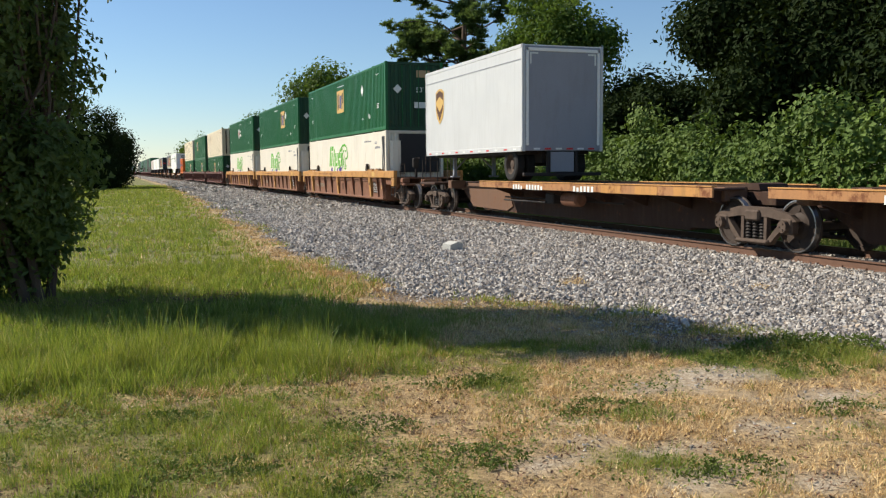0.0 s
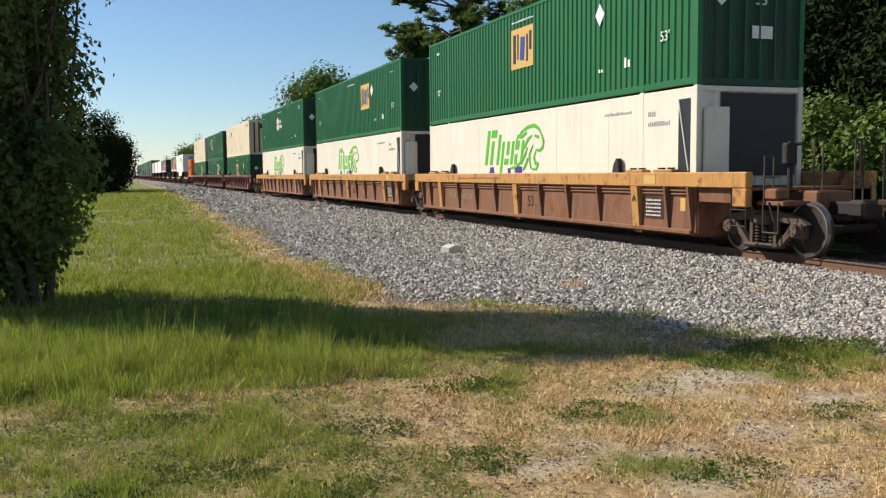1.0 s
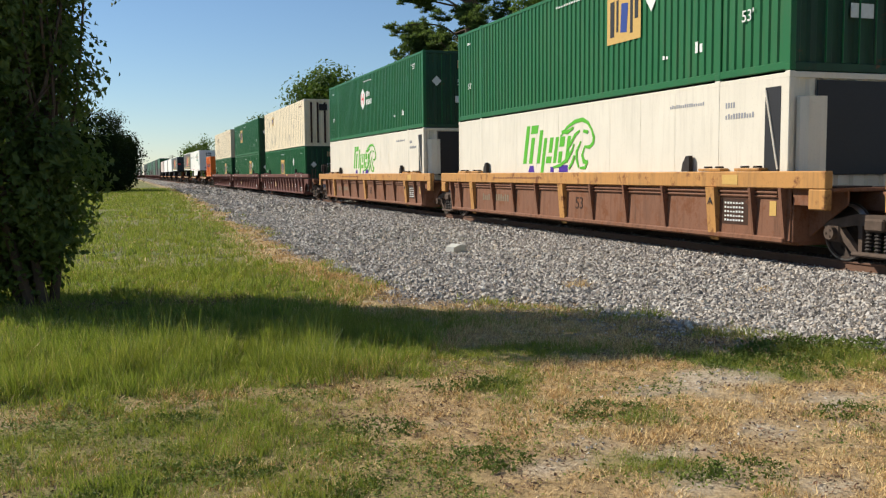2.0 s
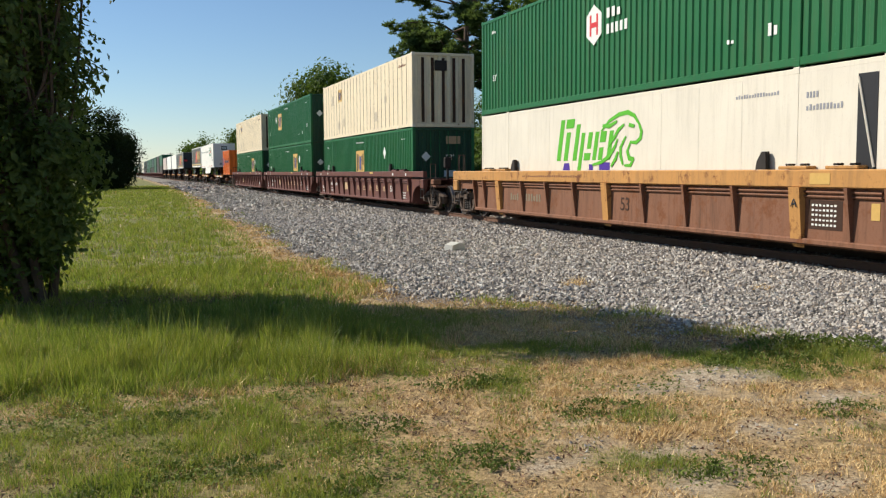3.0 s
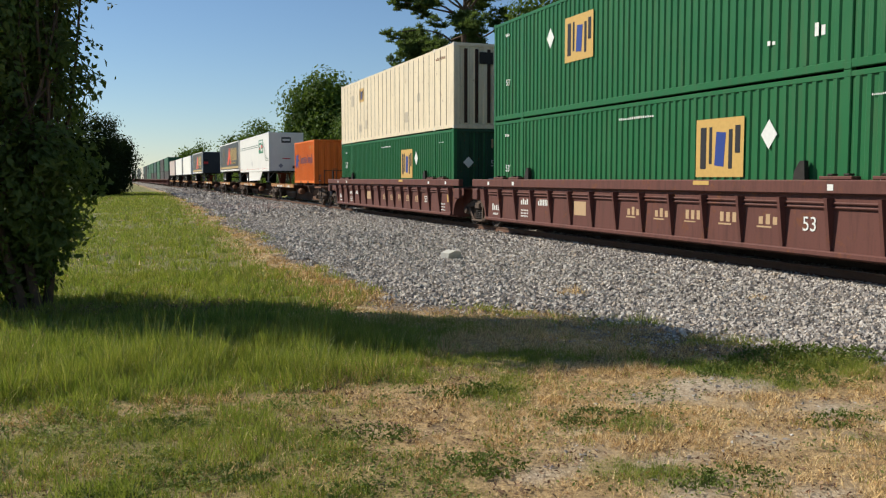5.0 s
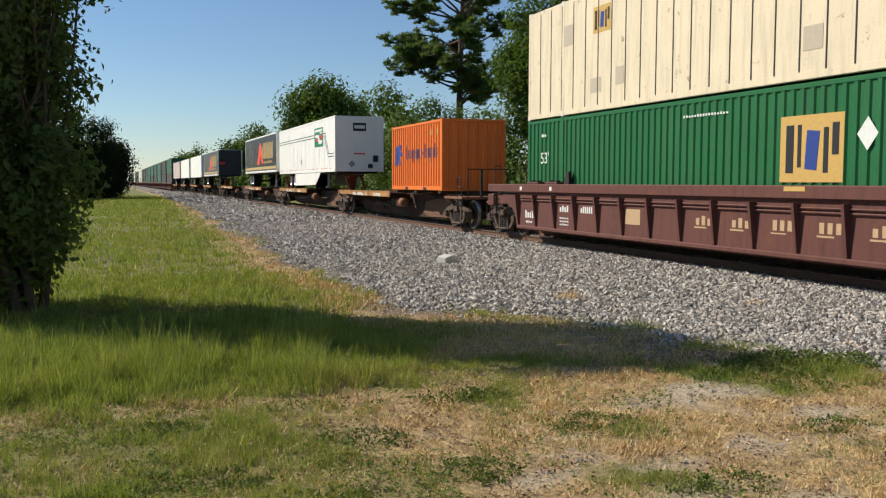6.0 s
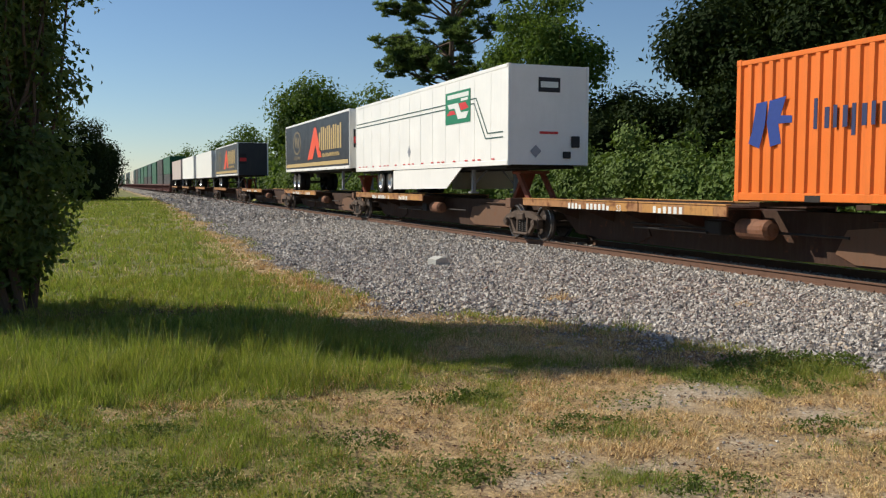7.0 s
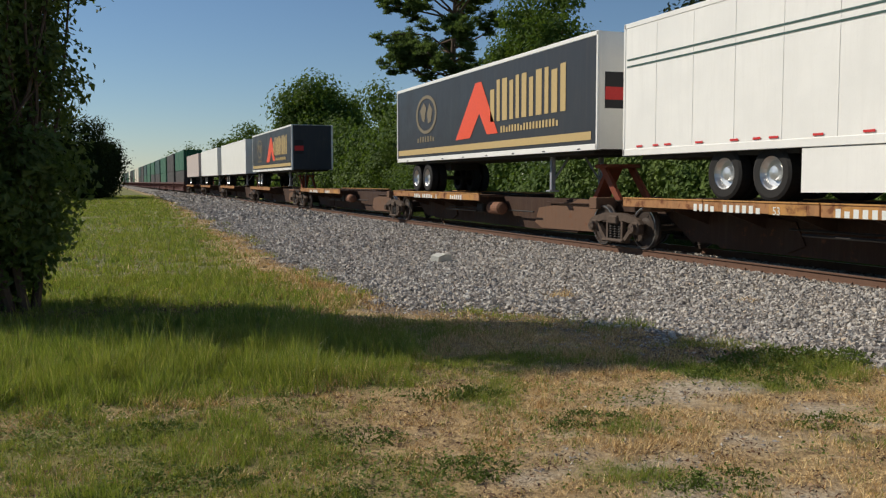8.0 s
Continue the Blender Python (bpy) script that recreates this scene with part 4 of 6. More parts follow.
def truck(car, y, near=True):
    """A two-axle bogie under a car, centred at y."""
    t = shared("bolster", car, pose(0, y, 0), "dusty cast steel bogie")
    for s in (-1, 1):
        shared("side_frame", t, pose(-1.0, 0, 0) if s < 0 else pose(1.0, 0, 0, 0, 0, 180), "dusty cast steel side frame")
        shared("brake_beam", t, pose(0, s * 0.36, 0))
        for e in (-0.19, 0.0, 0.19):
            shared("spring", t, pose(s * 0.99, e, 0))
        w = shared("wheelset", t, pose(0, s * 0.89, WHEEL_R), "worn steel wheel pair on its axle")
        if near:
            WHEELS.append((w, s * 0.89))


def coupler(car, y0, y1, mat):
    sh = Shape().box(-0.13, 0.13, min(y0, y1), max(y0, y1), 0.72, 0.96, 0.03)
    m = y1
    sh.box(-0.24, 0.24, m - 0.2, m + 0.2, 0.68, 1.0, 0.06)
    part("coupler", sh, M_STEEL, car)
    hose = Shape()
    pts = [(0.35, y0, 0.75), (0.38, (y0 + y1) / 2, 0.35), (0.3, y1, 0.45)]
    for p, q in zip(pts, pts[1:]):
        hose.tube(p, q, 0.022, n=6)
    part("brake_hose", hose, M_RUBBER, car)


def rung_ladder(car, x, y, z0, z1, mat, along=0.42):
    sh = Shape()
    for d in (0, along):
        sh.tube((x, y + d, z0), (x, y + d, z1), 0.016, n=6)
    k = z0 + 0.06
    while k < z1:
        sh.tube((x, y, k), (x, y + along, k), 0.014, n=6)
        k += 0.3
    part("ladder", sh, mat, car)


def hoop(car, x, y, z0, z1, across=0.2):
    """A tall narrow grab rail of bent pipe."""
    sh = Shape().tube((x, y, z0), (x, y, z1), 0.017, n=6).tube((x + across, y, z0), (x + across, y, z1), 0.017, n=6).tube((x, y, z1 - 0.01), (x + across, y, z1 - 0.01), 0.017, n=6)
    sh.tube((x, y, z0 + 0.45), (x + across, y, z0 + 0.45), 0.014, n=6)
    part("grab_rail", sh, M_TRUCK, car, "upright steel grab rail")


def well_unit(label, u0, u1, t0, t1, chord_mat, side_mat, ribs, wide_ribs, end_front, end_back, detail=True):
    """One well of a stack car. u0, u1: the well's bottom; t0, t1: the truck centres before and behind it."""
    car = thing("well_car", label, "freight car", "well cars of the train")
    o = t0
    a, b = u0 - o, u1 - o
    t = t1 - o
    lo, hi = (0.5 if not end_front else -0.2), (t - 0.5 if not end_back else t + 0.2)
    for s in (-1, 1):
        def sx(p, q):
            return sorted((s * p, s * q))
        part("side_sheet", Shape().box(*sx(1.40, 1.43), a, b, 0.30, 1.28, 0.006), side_mat, car, "rusty vertical side sheet")
        part("top_chord", Shape().box(*sx(1.36, 1.52), lo + 0.1, hi - 0.1, 1.20 if side_mat is M_BROWN else 1.27, 1.50, 0.02), chord_mat, car, "long box-section top chord")
        part("bottom_chord", Shape().box(*sx(1.25, 1.50), a + 0.1, b - 0.1, 0.26, 0.36, 0.02), side_mat, car)
        for p, q in ((lo + 0.1, lo + 0.5), (hi - 0.5, hi - 0.1)):
            part("end_post", Shape().box(*sx(1.37, 1.515), p, q, 0.86, 1.202, 0.02), chord_mat, car)
        for p, q in ((lo + 0.1, a + 0.25), (b - 0.25, hi - 0.1)):
            part("end_web", Shape().box(*sx(1.37, 1.40), p, q, 0.92, 1.21, 0.006), side_mat, car)
        for g, (p, q) in enumerate(((a, a - 0.9), (b, b + 0.9))):
            part("gusset", Shape().prism([(p, 0.34), (p, 1.2), (q, 1.2), (q, 0.95)], 0, *sx(1.02, 1.06)), side_mat, car)
        if side_mat is M_MAROON and detail:
            for p, d in ((a, -1), (b, 1)):
                arch = [(p, 0.32), (p, 1.21), (p + d * 1.0, 1.21), (p + d * 1.0, 0.98)] + [(p + d * (1.0 - 0.95 * math.sin(radians(q))), 0.98 - 0.64 * (1 - math.cos(radians(q)))) for q in (20, 40, 60, 75, 90)]
                part("arch_cheek", Shape().prism(arch, 0, *sx(1.405, 1.425)), side_mat, car, "side plate arched over the wheels")
        n = ribs
        for i in range(n + 1):
            y = a + 0.12 + (b - a - 0.24) * i / n
            if wide_ribs:
                half_way = [0.0, 0.8, 1.95, 3.6, 5.15, 6.7, (b - a) / 2 - 0.12]
                y = a + 0.12 + half_way[i] if i <= 6 else b - 0.12 - half_way[12 - i]
            wide = i in wide_ribs
            w2 = 0.13 if wide else 0.035
            rib = Shape().prism([(s * 1.425, 0.30 if not wide else 0.2), (s * (1.47 if not wide else 1.5), 0.34), (s * 1.575, 1.21), (s * 1.425, 1.21)], 1, y - w2, y + w2)
            part("rib", rib, chord_mat if wide else side_mat, car)
        if detail:
            for z in (1.06, 1.13):
                part("pipe", Shape().tube((s * 1.455, a + 0.3, z), (s * 1.455, b - 0.3, z), 0.022, n=6), side_mat, car)
            for y in (a + 1.1, a + 2.2, b - 2.2, b - 1.1):
                part("deck_stop", Shape().box(*sx(1.30, 1.5), y - 0.35, y + 0.35, 1.503, 1.56, 0.012), chord_mat, car)
                for d in (-0.2, 0.15):
                    part("lug", Shape().box(*sx(1.34, 1.47), y + d - 0.06, y + d + 0.06, 1.563, 1.60, 0.012), M_STEEL, car)
            for y in (a + 3.1, b - 2.9):
                part("corner_guide", Shape().prism([(y - 0.14, 1.503), (y + 0.14, 1.503), (y + 0.10, 1.66), (y - 0.02, 1.82), (y - 0.12, 1.82)], 0, *sx(1.33, 1.42)), M_STEEL, car)
    part("well_floor", Shape().box(-1.25, 1.25, a, b, 0.22, 0.29, 0.01), side_mat, car)
    for y0, y1, end in ((lo, a, end_front), (b, hi, end_back)):
        part("end_deck", Shape().box(-1.36, 1.36, y0 + 0.1, y1, 1.16, 1.22, 0.01), side_mat, car)
        part("draft_sill", Shape().box(-0.4, 0.4, y0 - 0.45, y1 + 0.0 if y0 < a else y1 + 0.44, 0.82, 1.15, 0.03), side_mat, car)
        yb = a if y0 < a else b
        part("bulkhead", Shape().box(-1.4, 1.4, yb - 0.04, yb + 0.04, 0.28, 1.16, 0.01), side_mat, car)
        if detail:
            part("grating", Shape().box(-1.2, -0.45, y0 + 0.2, y1 - 0.1, 1.223, 1.25, 0.005), M_STEEL, car)
    if detail:
        part("placard", Shape().box(-1.437, -1.431, a + 0.35, a + 0.52, 0.72, 0.98), M_LOGO_GOLD, car, "small yellow inspection placard")
        x = -1.431
        if side_mat is M_MAROON:
            part("placard", Shape().box(-1.526, -1.521, a + 5.4, a + 5.9, 1.40, 1.48), M_LOGO_GOLD, car, "yellow strip on the chord")
            writing(car, M_MARK, x, b - 0.55, b - 1.1, 0.58, 0.78, 4, 3, "white stencilled marks")
            writing(car, M_MARK, x, b - 0.6, b - 1.0, 0.44, 0.50, 5, 4)
            writing(car, M_MARK, x, b - 2.6, b - 3.1, 0.80, 0.96, 4, 5)
            writing(car, M_MARK, x, b - 3.7, b - 4.3, 0.80, 0.96, 6, 6)
            for k in range(3):
                writing(car, M_MARK, x, b - 2.6, b - 3.1, 0.62 - 0.08 * k, 0.66 - 0.08 * k, 5, 8 + k)
                writing(car, M_MARK, x, a + 0.75, a + 1.25, 0.62 - 0.10 * k, 0.67 - 0.10 * k, 6, 18 + k)
            part("patch", Shape().box(x - 0.005, x, b - 6.35, b - 5.75, 0.62, 0.96), M_PATCH, car, "sand-coloured repainted patch")
            words("53", 0.34, M_MARK, car, Matrix.Translation((x - 0.006, a + 2.79, 0.66)) @ SIDE)
            for k in range(5):
                writing(car, M_PATCH, x, a + 3.3 + 1.1 * k + 0.75, a + 3.3 + 1.1 * k + 0.2, 0.72, 0.90, 3, 30 + k)
                writing(car, M_PATCH, x, a + 3.3 + 1.1 * k + 0.8, a + 3.3 + 1.1 * k + 0.15, 0.66, 0.69, 1, 40 + k)
            for q in (a + 0.4, a + 2.2, b - 2.3, b - 0.5):
                part("patch", Shape().box(-1.526, -1.521, q, q + 0.13, 1.33, 1.43), M_MARK, car)
        else:
            writing(car, M_DULL_TAN, x, b - 2.8, b - 3.4, 0.66, 0.86, 4, 3, "faded stencilled marks")
            writing(car, M_DULL_TAN, x, b - 3.85, b - 4.85, 0.66, 0.86, 6, 4)
            words("53", 0.42, M_SPINE, car, Matrix.Translation((x - 0.004, b - 9.15, 0.60)) @ SIDE)
            words("A", 0.22, M_BLACK, car, Matrix.Translation((-1.566, a + 2.07, 0.88)) @ SIDE @ Matrix.Rotation(radians(-5), 4, "X"))
            part("data_panel", Shape().box(x - 0.003, x, a + 1.1, a + 1.85, 0.52, 1.0), M_SPINE, car, "dark panel with rows of white data")
            for k in range(5):
                writing(car, M_MARK, x - 0.003, a + 1.78, a + 1.2, 0.90 - 0.08 * k, 0.935 - 0.08 * k, 7, 50 + k)
            writing(car, M_BROWN, -1.521, b - 3.8, b - 7.2, 1.33, 1.38, 26, 5)
            part("sill_tag", Shape().box(-1.526, -1.521, a + 1.3, a + 1.75, 1.26, 1.44), M_LOGO_GOLD, car, "bright yellow tag on the chord")
    if end_front:
        coupler(car, lo + 0.2, lo - 1.15, side_mat)
        if detail:
            part("brake_post", Shape().tube((-0.55, lo + 0.1, 1.2), (-0.55, lo + 0.1, 2.05), 0.05, n=8).tube((-0.55, lo + 0.1, 2.0), (-0.42, lo - 0.03, 2.0), 0.03, n=8), M_STEEL, car)
            part("brake_housing", Shape().box(-0.68, -0.44, lo + 0.02, lo + 0.2, 1.62, 2.02, 0.03), M_STEEL, car)
            part("valve_box", Shape().box(-1.3, -1.0, lo - 0.45, lo - 0.1, 1.0, 1.2, 0.03), M_BROWN, car)
            part("step_plate", Shape().box(-1.28, -0.7, lo - 0.6, lo + 0.1, 0.9, 0.98, 0.01), M_BROWN, car)
            part("uncoupling_lever", Shape().tube((-1.3, lo - 0.25, 0.95), (-0.2, lo - 0.45, 0.85), 0.018, n=6).tube((-1.3, lo - 0.25, 0.95), (-1.3, lo - 0.4, 0.6), 0.018, n=6), M_STEEL, car)
            for gx0, gz in ((-1.3, 1.78), (-0.2, 2.1), (0.75, 2.1)):
                hoop(car, gx0, lo - 0.12, 0.95, gz)
            part("stirrup", Shape().tube((-1.3, lo - 0.5, 0.42), (-1.3, lo - 0.5, 0.95), 0.014, n=6).tube((-1.3, lo - 0.1, 0.42), (-1.3, lo - 0.1, 0.95), 0.014, n=6).tube((-1.3, lo - 0.5, 0.42), (-1.3, lo - 0.1, 0.42), 0.014, n=6), M_TRUCK, car, "hanging steel step")
            part("grab_iron", Shape().tube((0.9, lo - 0.1, 1.2), (0.9, lo - 0.1, 2.0), 0.02, n=6), M_STEEL, car)
            rung_ladder(car, -1.47, lo + 0.15, 0.45, 1.2, M_STEEL)
    if end_back:
        coupler(car, hi - 0.2, hi + 1.15, side_mat)
        if detail:
            for gx0, gz in ((-1.2, 2.05), (-0.35, 2.1), (0.7, 2.05)):
                hoop(car, gx0, hi + 0.12, 0.95, gz)
            part("step_plate", Shape().box(-1.3, -0.5, hi - 0.1, hi + 0.55, 0.9, 0.98, 0.01), M_BROWN, car)
            part("stirrup", Shape().tube((-1.3, hi + 0.5, 0.42), (-1.3, hi + 0.5, 0.95), 0.014, n=6).tube((-1.3, hi + 0.1, 0.42), (-1.3, hi + 0.1, 0.95), 0.014, n=6).tube((-1.3, hi + 0.5, 0.42), (-1.3, hi + 0.1, 0.42), 0.014, n=6), M_TRUCK, car, "hanging steel step")
            rung_ladder(car, -1.47, hi - 0.6, 0.45, 1.2, M_STEEL)
    truck(car, 0.0, detail)
    if end_back:
        truck(car, t, detail)
    return rolling(car, o)


def spine_unit(label, t0, t1, end_front, end_back, hitch=True, detail=True, deck=None):
    """One platform of a spine car between two truck centres."""
    car = thing("spine_car", label, "freight car", "spine cars of the train")
    t = t1 - t0
    lo, hi = (0.25 if not end_front else -1.1), (t - 0.25 if not end_back else t + 1.1)
    for y0, y1 in ((lo, 2.2), (t - 2.2, hi)):
        part("end_sill", Shape().box(-0.33, 0.33, y0, y1, 0.78, 1.06, 0.02), M_SPINE, car)
    part("spine_beam", Shape().prism([(2.0, 0.82), (3.0, 0.16), (t - 3.0, 0.16), (t - 2.0, 0.82), (t - 2.0, 1.06), (2.0, 1.06)], 0, -0.36, 0.36), M_SPINE, car, "deep dark centre beam")
    side = M_OCHRE
    for s in (-1, 1):
        def sx(p, q):
            return sorted((s * p, s * q))
        d0, d1 = deck or (0.44 * t, t - 0.8)
        m0, m1 = d0 + 0.34 * (d1 - d0), d0 + 0.68 * (d1 - d0)
        cuts = [(d0, m0), (m0 + 0.03, m1), (m1 + 0.03, d1)]
        for i, (p, q) in enumerate(cuts):
            part("runway", Shape().box(*sx(0.55, 1.27), p, q, 1.08 + 0.012 * i, 1.12 + 0.012 * i, 0.008), M_SPINE, car)
            part("side_sill", Shape().box(*sx(1.27, 1.315), p, q, 0.94 + 0.015 * i, 1.145, 0.008), side, car, "worn rusty deck edge")
            part("sill_lip", Shape().box(*sx(1.20, 1.33), p, q, 1.147, 1.175, 0.005), M_YELLOW, car)
        k = d0 + 0.2
        while k < d1 - 0.2:
            part("outrigger", Shape().prism([(s * 0.3, 0.60), (s * 1.26, 0.92), (s * 1.26, 1.07), (s * 0.3, 1.07)], 1, k, k + 0.05), M_SPINE, car)
            k += 1.75
        for p, d in ((0.0, 1), (t, -1)):
            web = [(0.95, 0.95), (1.25, 0.72), (2.1, 0.24), (5.0, 0.20), (5.45, 0.36), (5.2, 0.78), (3.2, 0.97), (2.9, 1.06), (1.1, 1.06)]
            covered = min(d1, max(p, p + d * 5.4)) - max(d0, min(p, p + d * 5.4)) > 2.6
            # Plates under the deck get the darker colour, standing in for its shade.
            part("web_plate", Shape().prism([(p + d * u, z) for u, z in web], 0, *sx(0.365, 0.40)), M_SPINE if covered else M_WEB, car, "web plate beside the centre beam, deck shade put into its dark colour" if covered else "dusty tan web plate beside the centre beam")
            part("web_rib", Shape().box(*sx(0.40, 0.47), min(p + d * 1.2, p + d * 4.6), max(p + d * 1.2, p + d * 4.6), 0.93, 0.96, 0.008), M_SPINE, car)
            part("bracket", Shape().box(*sx(0.40, 0.95), min(p + d * 1.0, p + d * 1.35), max(p + d * 1.0, p + d * 1.35), 0.86, 1.14, 0.015), M_WEB, car)
    if detail:
        part("air_tank", Shape().lathe((-0.85, 0.42 * t, 0.72), [(-0.45, 0.0), (-0.44, 0.13), (-0.38, 0.19), (0.38, 0.19), (0.44, 0.13), (0.45, 0.0)], 1, 16), M_BROWN, car, "rusty cylindrical air tank")
        part("brake_gear", Shape().box(-0.9, -0.45, 0.48 * t, 0.48 * t + 0.5, 0.55, 0.85, 0.03).tube((-0.6, 0.3 * t, 0.66), (-0.6, 0.7 * t, 0.66), 0.025, n=6).tube((-0.95, 0.5 * t, 0.6), (-0.95, 0.66 * t, 0.6), 0.03, n=6), M_STEEL, car)
        d0, d1 = deck or (0.44 * t, t - 0.8)
        writing(car, M_MARK, -1.316, d1 - 2.6, d1 - 3.3, 0.95, 1.09, 4, 7, "white stencilled marks")
        writing(car, M_MARK, -1.316, d1 - 3.5, d1 - 4.6, 0.95, 1.09, 6, 8)
        writing(car, M_MARK, -1.316, d1 - 6.3, d1 - 7.4, 0.95, 1.09, 6, 9)
        if hitch or end_front:
            words("53", 0.20, M_MARK, car, Matrix.Translation((-1.3205, d1 - 4.95, 0.945)) @ SIDE)
        for k in range(3):
            part("yellow_panel", Shape().box(-1.319, -1.3155, d0 + 0.4 + k * 1.5, d0 + 1.3 + k * 1.5, 0.95, 1.13), M_YELLOW, car)
    if hitch:
        h = Shape().prism([(0.7, 1.08), (0.95, 1.08), (1.75, 1.9), (1.55, 1.95)], 0, -0.45, -0.36).prism([(0.7, 1.08), (0.95, 1.08), (1.75, 1.9), (1.55, 1.95)], 0, 0.36, 0.45)
        h.box(-0.5, 0.5, 1.3, 1.9, 1.86, 1.96, 0.03).prism([(2.3, 1.08), (2.5, 1.08), (1.8, 1.9), (1.65, 1.9)], 0, -0.2, 0.2)
        part("hitch", h, M_RED_HITCH, car, "red steel trailer hitch stand")
    else:
        part("hitch", Shape().prism([(0.7, 1.08), (2.6, 1.08), (2.5, 1.14), (1.0, 1.22), (0.75, 1.2)], 0, -0.35, 0.35), M_SPINE, car, "folded rusty trailer hitch")
    if end_front:
        coupler(car, lo, lo - 0.55, M_SPINE)
        rung_ladder(car, -1.30, lo + 0.05, 0.45, 1.75, M_STEEL)
        part("handrail", Shape().tube((-1.1, lo, 1.06), (-1.1, lo, 2.0), 0.02, n=6).tube((0.4, lo, 1.06), (0.4, lo, 2.0), 0.02, n=6).tube((-1.1, lo, 1.98), (0.4, lo, 1.98), 0.02, n=6)
             .tube((-0.6, lo + 0.05, 1.06), (-0.6, lo + 0.05, 2.0), 0.05, n=8), M_STEEL, car)
        part("end_platform", Shape().box(-1.32, 1.32, lo, 0.6, 0.98, 1.07, 0.015), M_BROWN, car)
    if end_back:
        coupler(car, hi, hi + 0.55, M_SPINE)
        part("end_platform", Shape().box(-1.32, 1.32, t - 0.6, hi, 0.98, 1.07, 0.015), M_SPINE, car)
        part("handrail", Shape().tube((-1.2, hi, 1.06), (-1.2, hi, 1.9), 0.02, n=6).tube((-0.6, hi, 1.06), (-0.6, hi, 1.9), 0.02, n=6).tube((-1.2, hi, 1.88), (-0.6, hi, 1.88), 0.02, n=6), M_STEEL, car)
    truck(car, 0.0, detail)
    if end_back:
        truck(car, t, detail)
    return rolling(car, t0)


def road_wheels(tr, y, base=1.165, rim=M_ALLOY):
    for s in (-1, 1):
        tyre = Shape()
        for k in (1.0, 0.66):
            tyre.lathe((s * k, y, base + 0.51), [(-0.13, 0.30), (-0.14, 0.44), (-0.11, 0.50), (0.11, 0.50), (0.14, 0.44), (0.13, 0.30)], 0, 28)
        w = part("tyre", tyre, M_RUBBER, tr, "black rubber truck tyres")
        part("rim", Shape().lathe((s * 1.0, y, base + 0.51), [(s * 0.125, 0.31), (s * 0.10, 0.285), (s * 0.02, 0.24), (s * 0.0, 0.15), (s * 0.07, 0.12), (s * 0.09, 0.0)], 0, 24), rim, w, "dull metal wheel rim")
    part("axle", Shape().tube((-0.9, y, base + 0.51), (0.9, y, base + 0.51), 0.07, n=10), M_STEEL, tr)


def trailer(label, length, z0, z1, wall_mat, nose_first, axles, legs, rail_mat=None, end_mat=None, seams=0, group="trailers on the train", detail=True):
    """A road trailer, its front-of-train end at y = 0. z is over the rail head."""
    tr = thing("truck_trailer", label, "trailer", group)
    x, rail_mat, end_mat = HALF, rail_mat or wall_mat, end_mat or wall_mat
    for s in (-1, 1):
        part("side_panel", Shape().box(*sorted((s * (x - 0.008), s * (x - 0.04))), 0.05, length - 0.05, z0 + 0.12, z1 - 0.09), wall_mat, tr)
        part("bottom_rail", Shape().box(*sorted((s * (x + 0.004), s * (x - 0.06))), 0.02, length - 0.02, z0, z0 + 0.15, 0.01), rail_mat, tr, "pale aluminium bottom rail")
        part("top_rail", Shape().box(*sorted((s * (x + 0.004), s * (x - 0.06))), 0.02, length - 0.02, z1 - 0.11, z1, 0.012), rail_mat, tr)
        for y in (0.0, length - 0.09):
            part("corner_post", Shape().box(*sorted((s * (x + 0.004), s * (x - 0.10))), y, y + 0.09, z0, z1 - 0.002, 0.015), rail_mat, tr)
        if seams and s < 0:
            for i in range(1, seams):
                y = length * i / seams
                part("seam", Shape().box(-x + 0.0025, -x + 0.009, y - 0.014, y + 0.014, z0 + 0.15, z1 - 0.11, 0.003), M_TRAILER, tr)
    part("roof", Shape().box(-x + 0.05, x - 0.05, 0.03, length - 0.03, z1 - 0.05, z1 - 0.012), M_TRAILER, tr)
    part("floor", Shape().box(-x + 0.06, x - 0.06, 0.05, length - 0.05, z0 + 0.02, z0 + 0.10), M_STEEL, tr)
    for y in (0.012, length - 0.06):
        part("end_panel", Shape().box(-x + 0.09, x - 0.09, y, y + 0.04, z0 + 0.02, z1 - 0.04, 0.004), end_mat if y < 1 else wall_mat, tr)
    ya, yb = min(axles) - 0.9, max(axles) + 0.9
    part("slider_frame", Shape().box(-0.55, -0.42, max(0.3, ya), min(length - 0.2, yb), z0 - 0.32, z0 + 0.02, 0.01).box(0.42, 0.55, max(0.3, ya), min(length - 0.2, yb), z0 - 0.32, z0 + 0.02, 0.01), M_STEEL, tr)
    for y in axles:
        road_wheels(tr, y, rim=M_TRUCK if len(axles) == 1 else M_ALLOY)
    for s in (-1, 1):
        part("landing_leg", Shape().box(s * 0.75 - 0.06, s * 0.75 + 0.06, legs - 0.06, legs + 0.06, 1.30, z0 + 0.03, 0.01).tube((s * 0.75, legs, 1.5), (s * 0.2, legs, z0), 0.03, n=6).box(s * 0.75 - 0.14, s * 0.75 + 0.14, legs - 0.14, legs + 0.14, 1.25, 1.30, 0.01), M_GREY, tr)
    part("underframe", Shape().box(-1.1, 1.1, 0.5, length - 0.5, z0 - 0.08, z0 + 0.02, 0.01), M_STEEL, tr)
    return tr


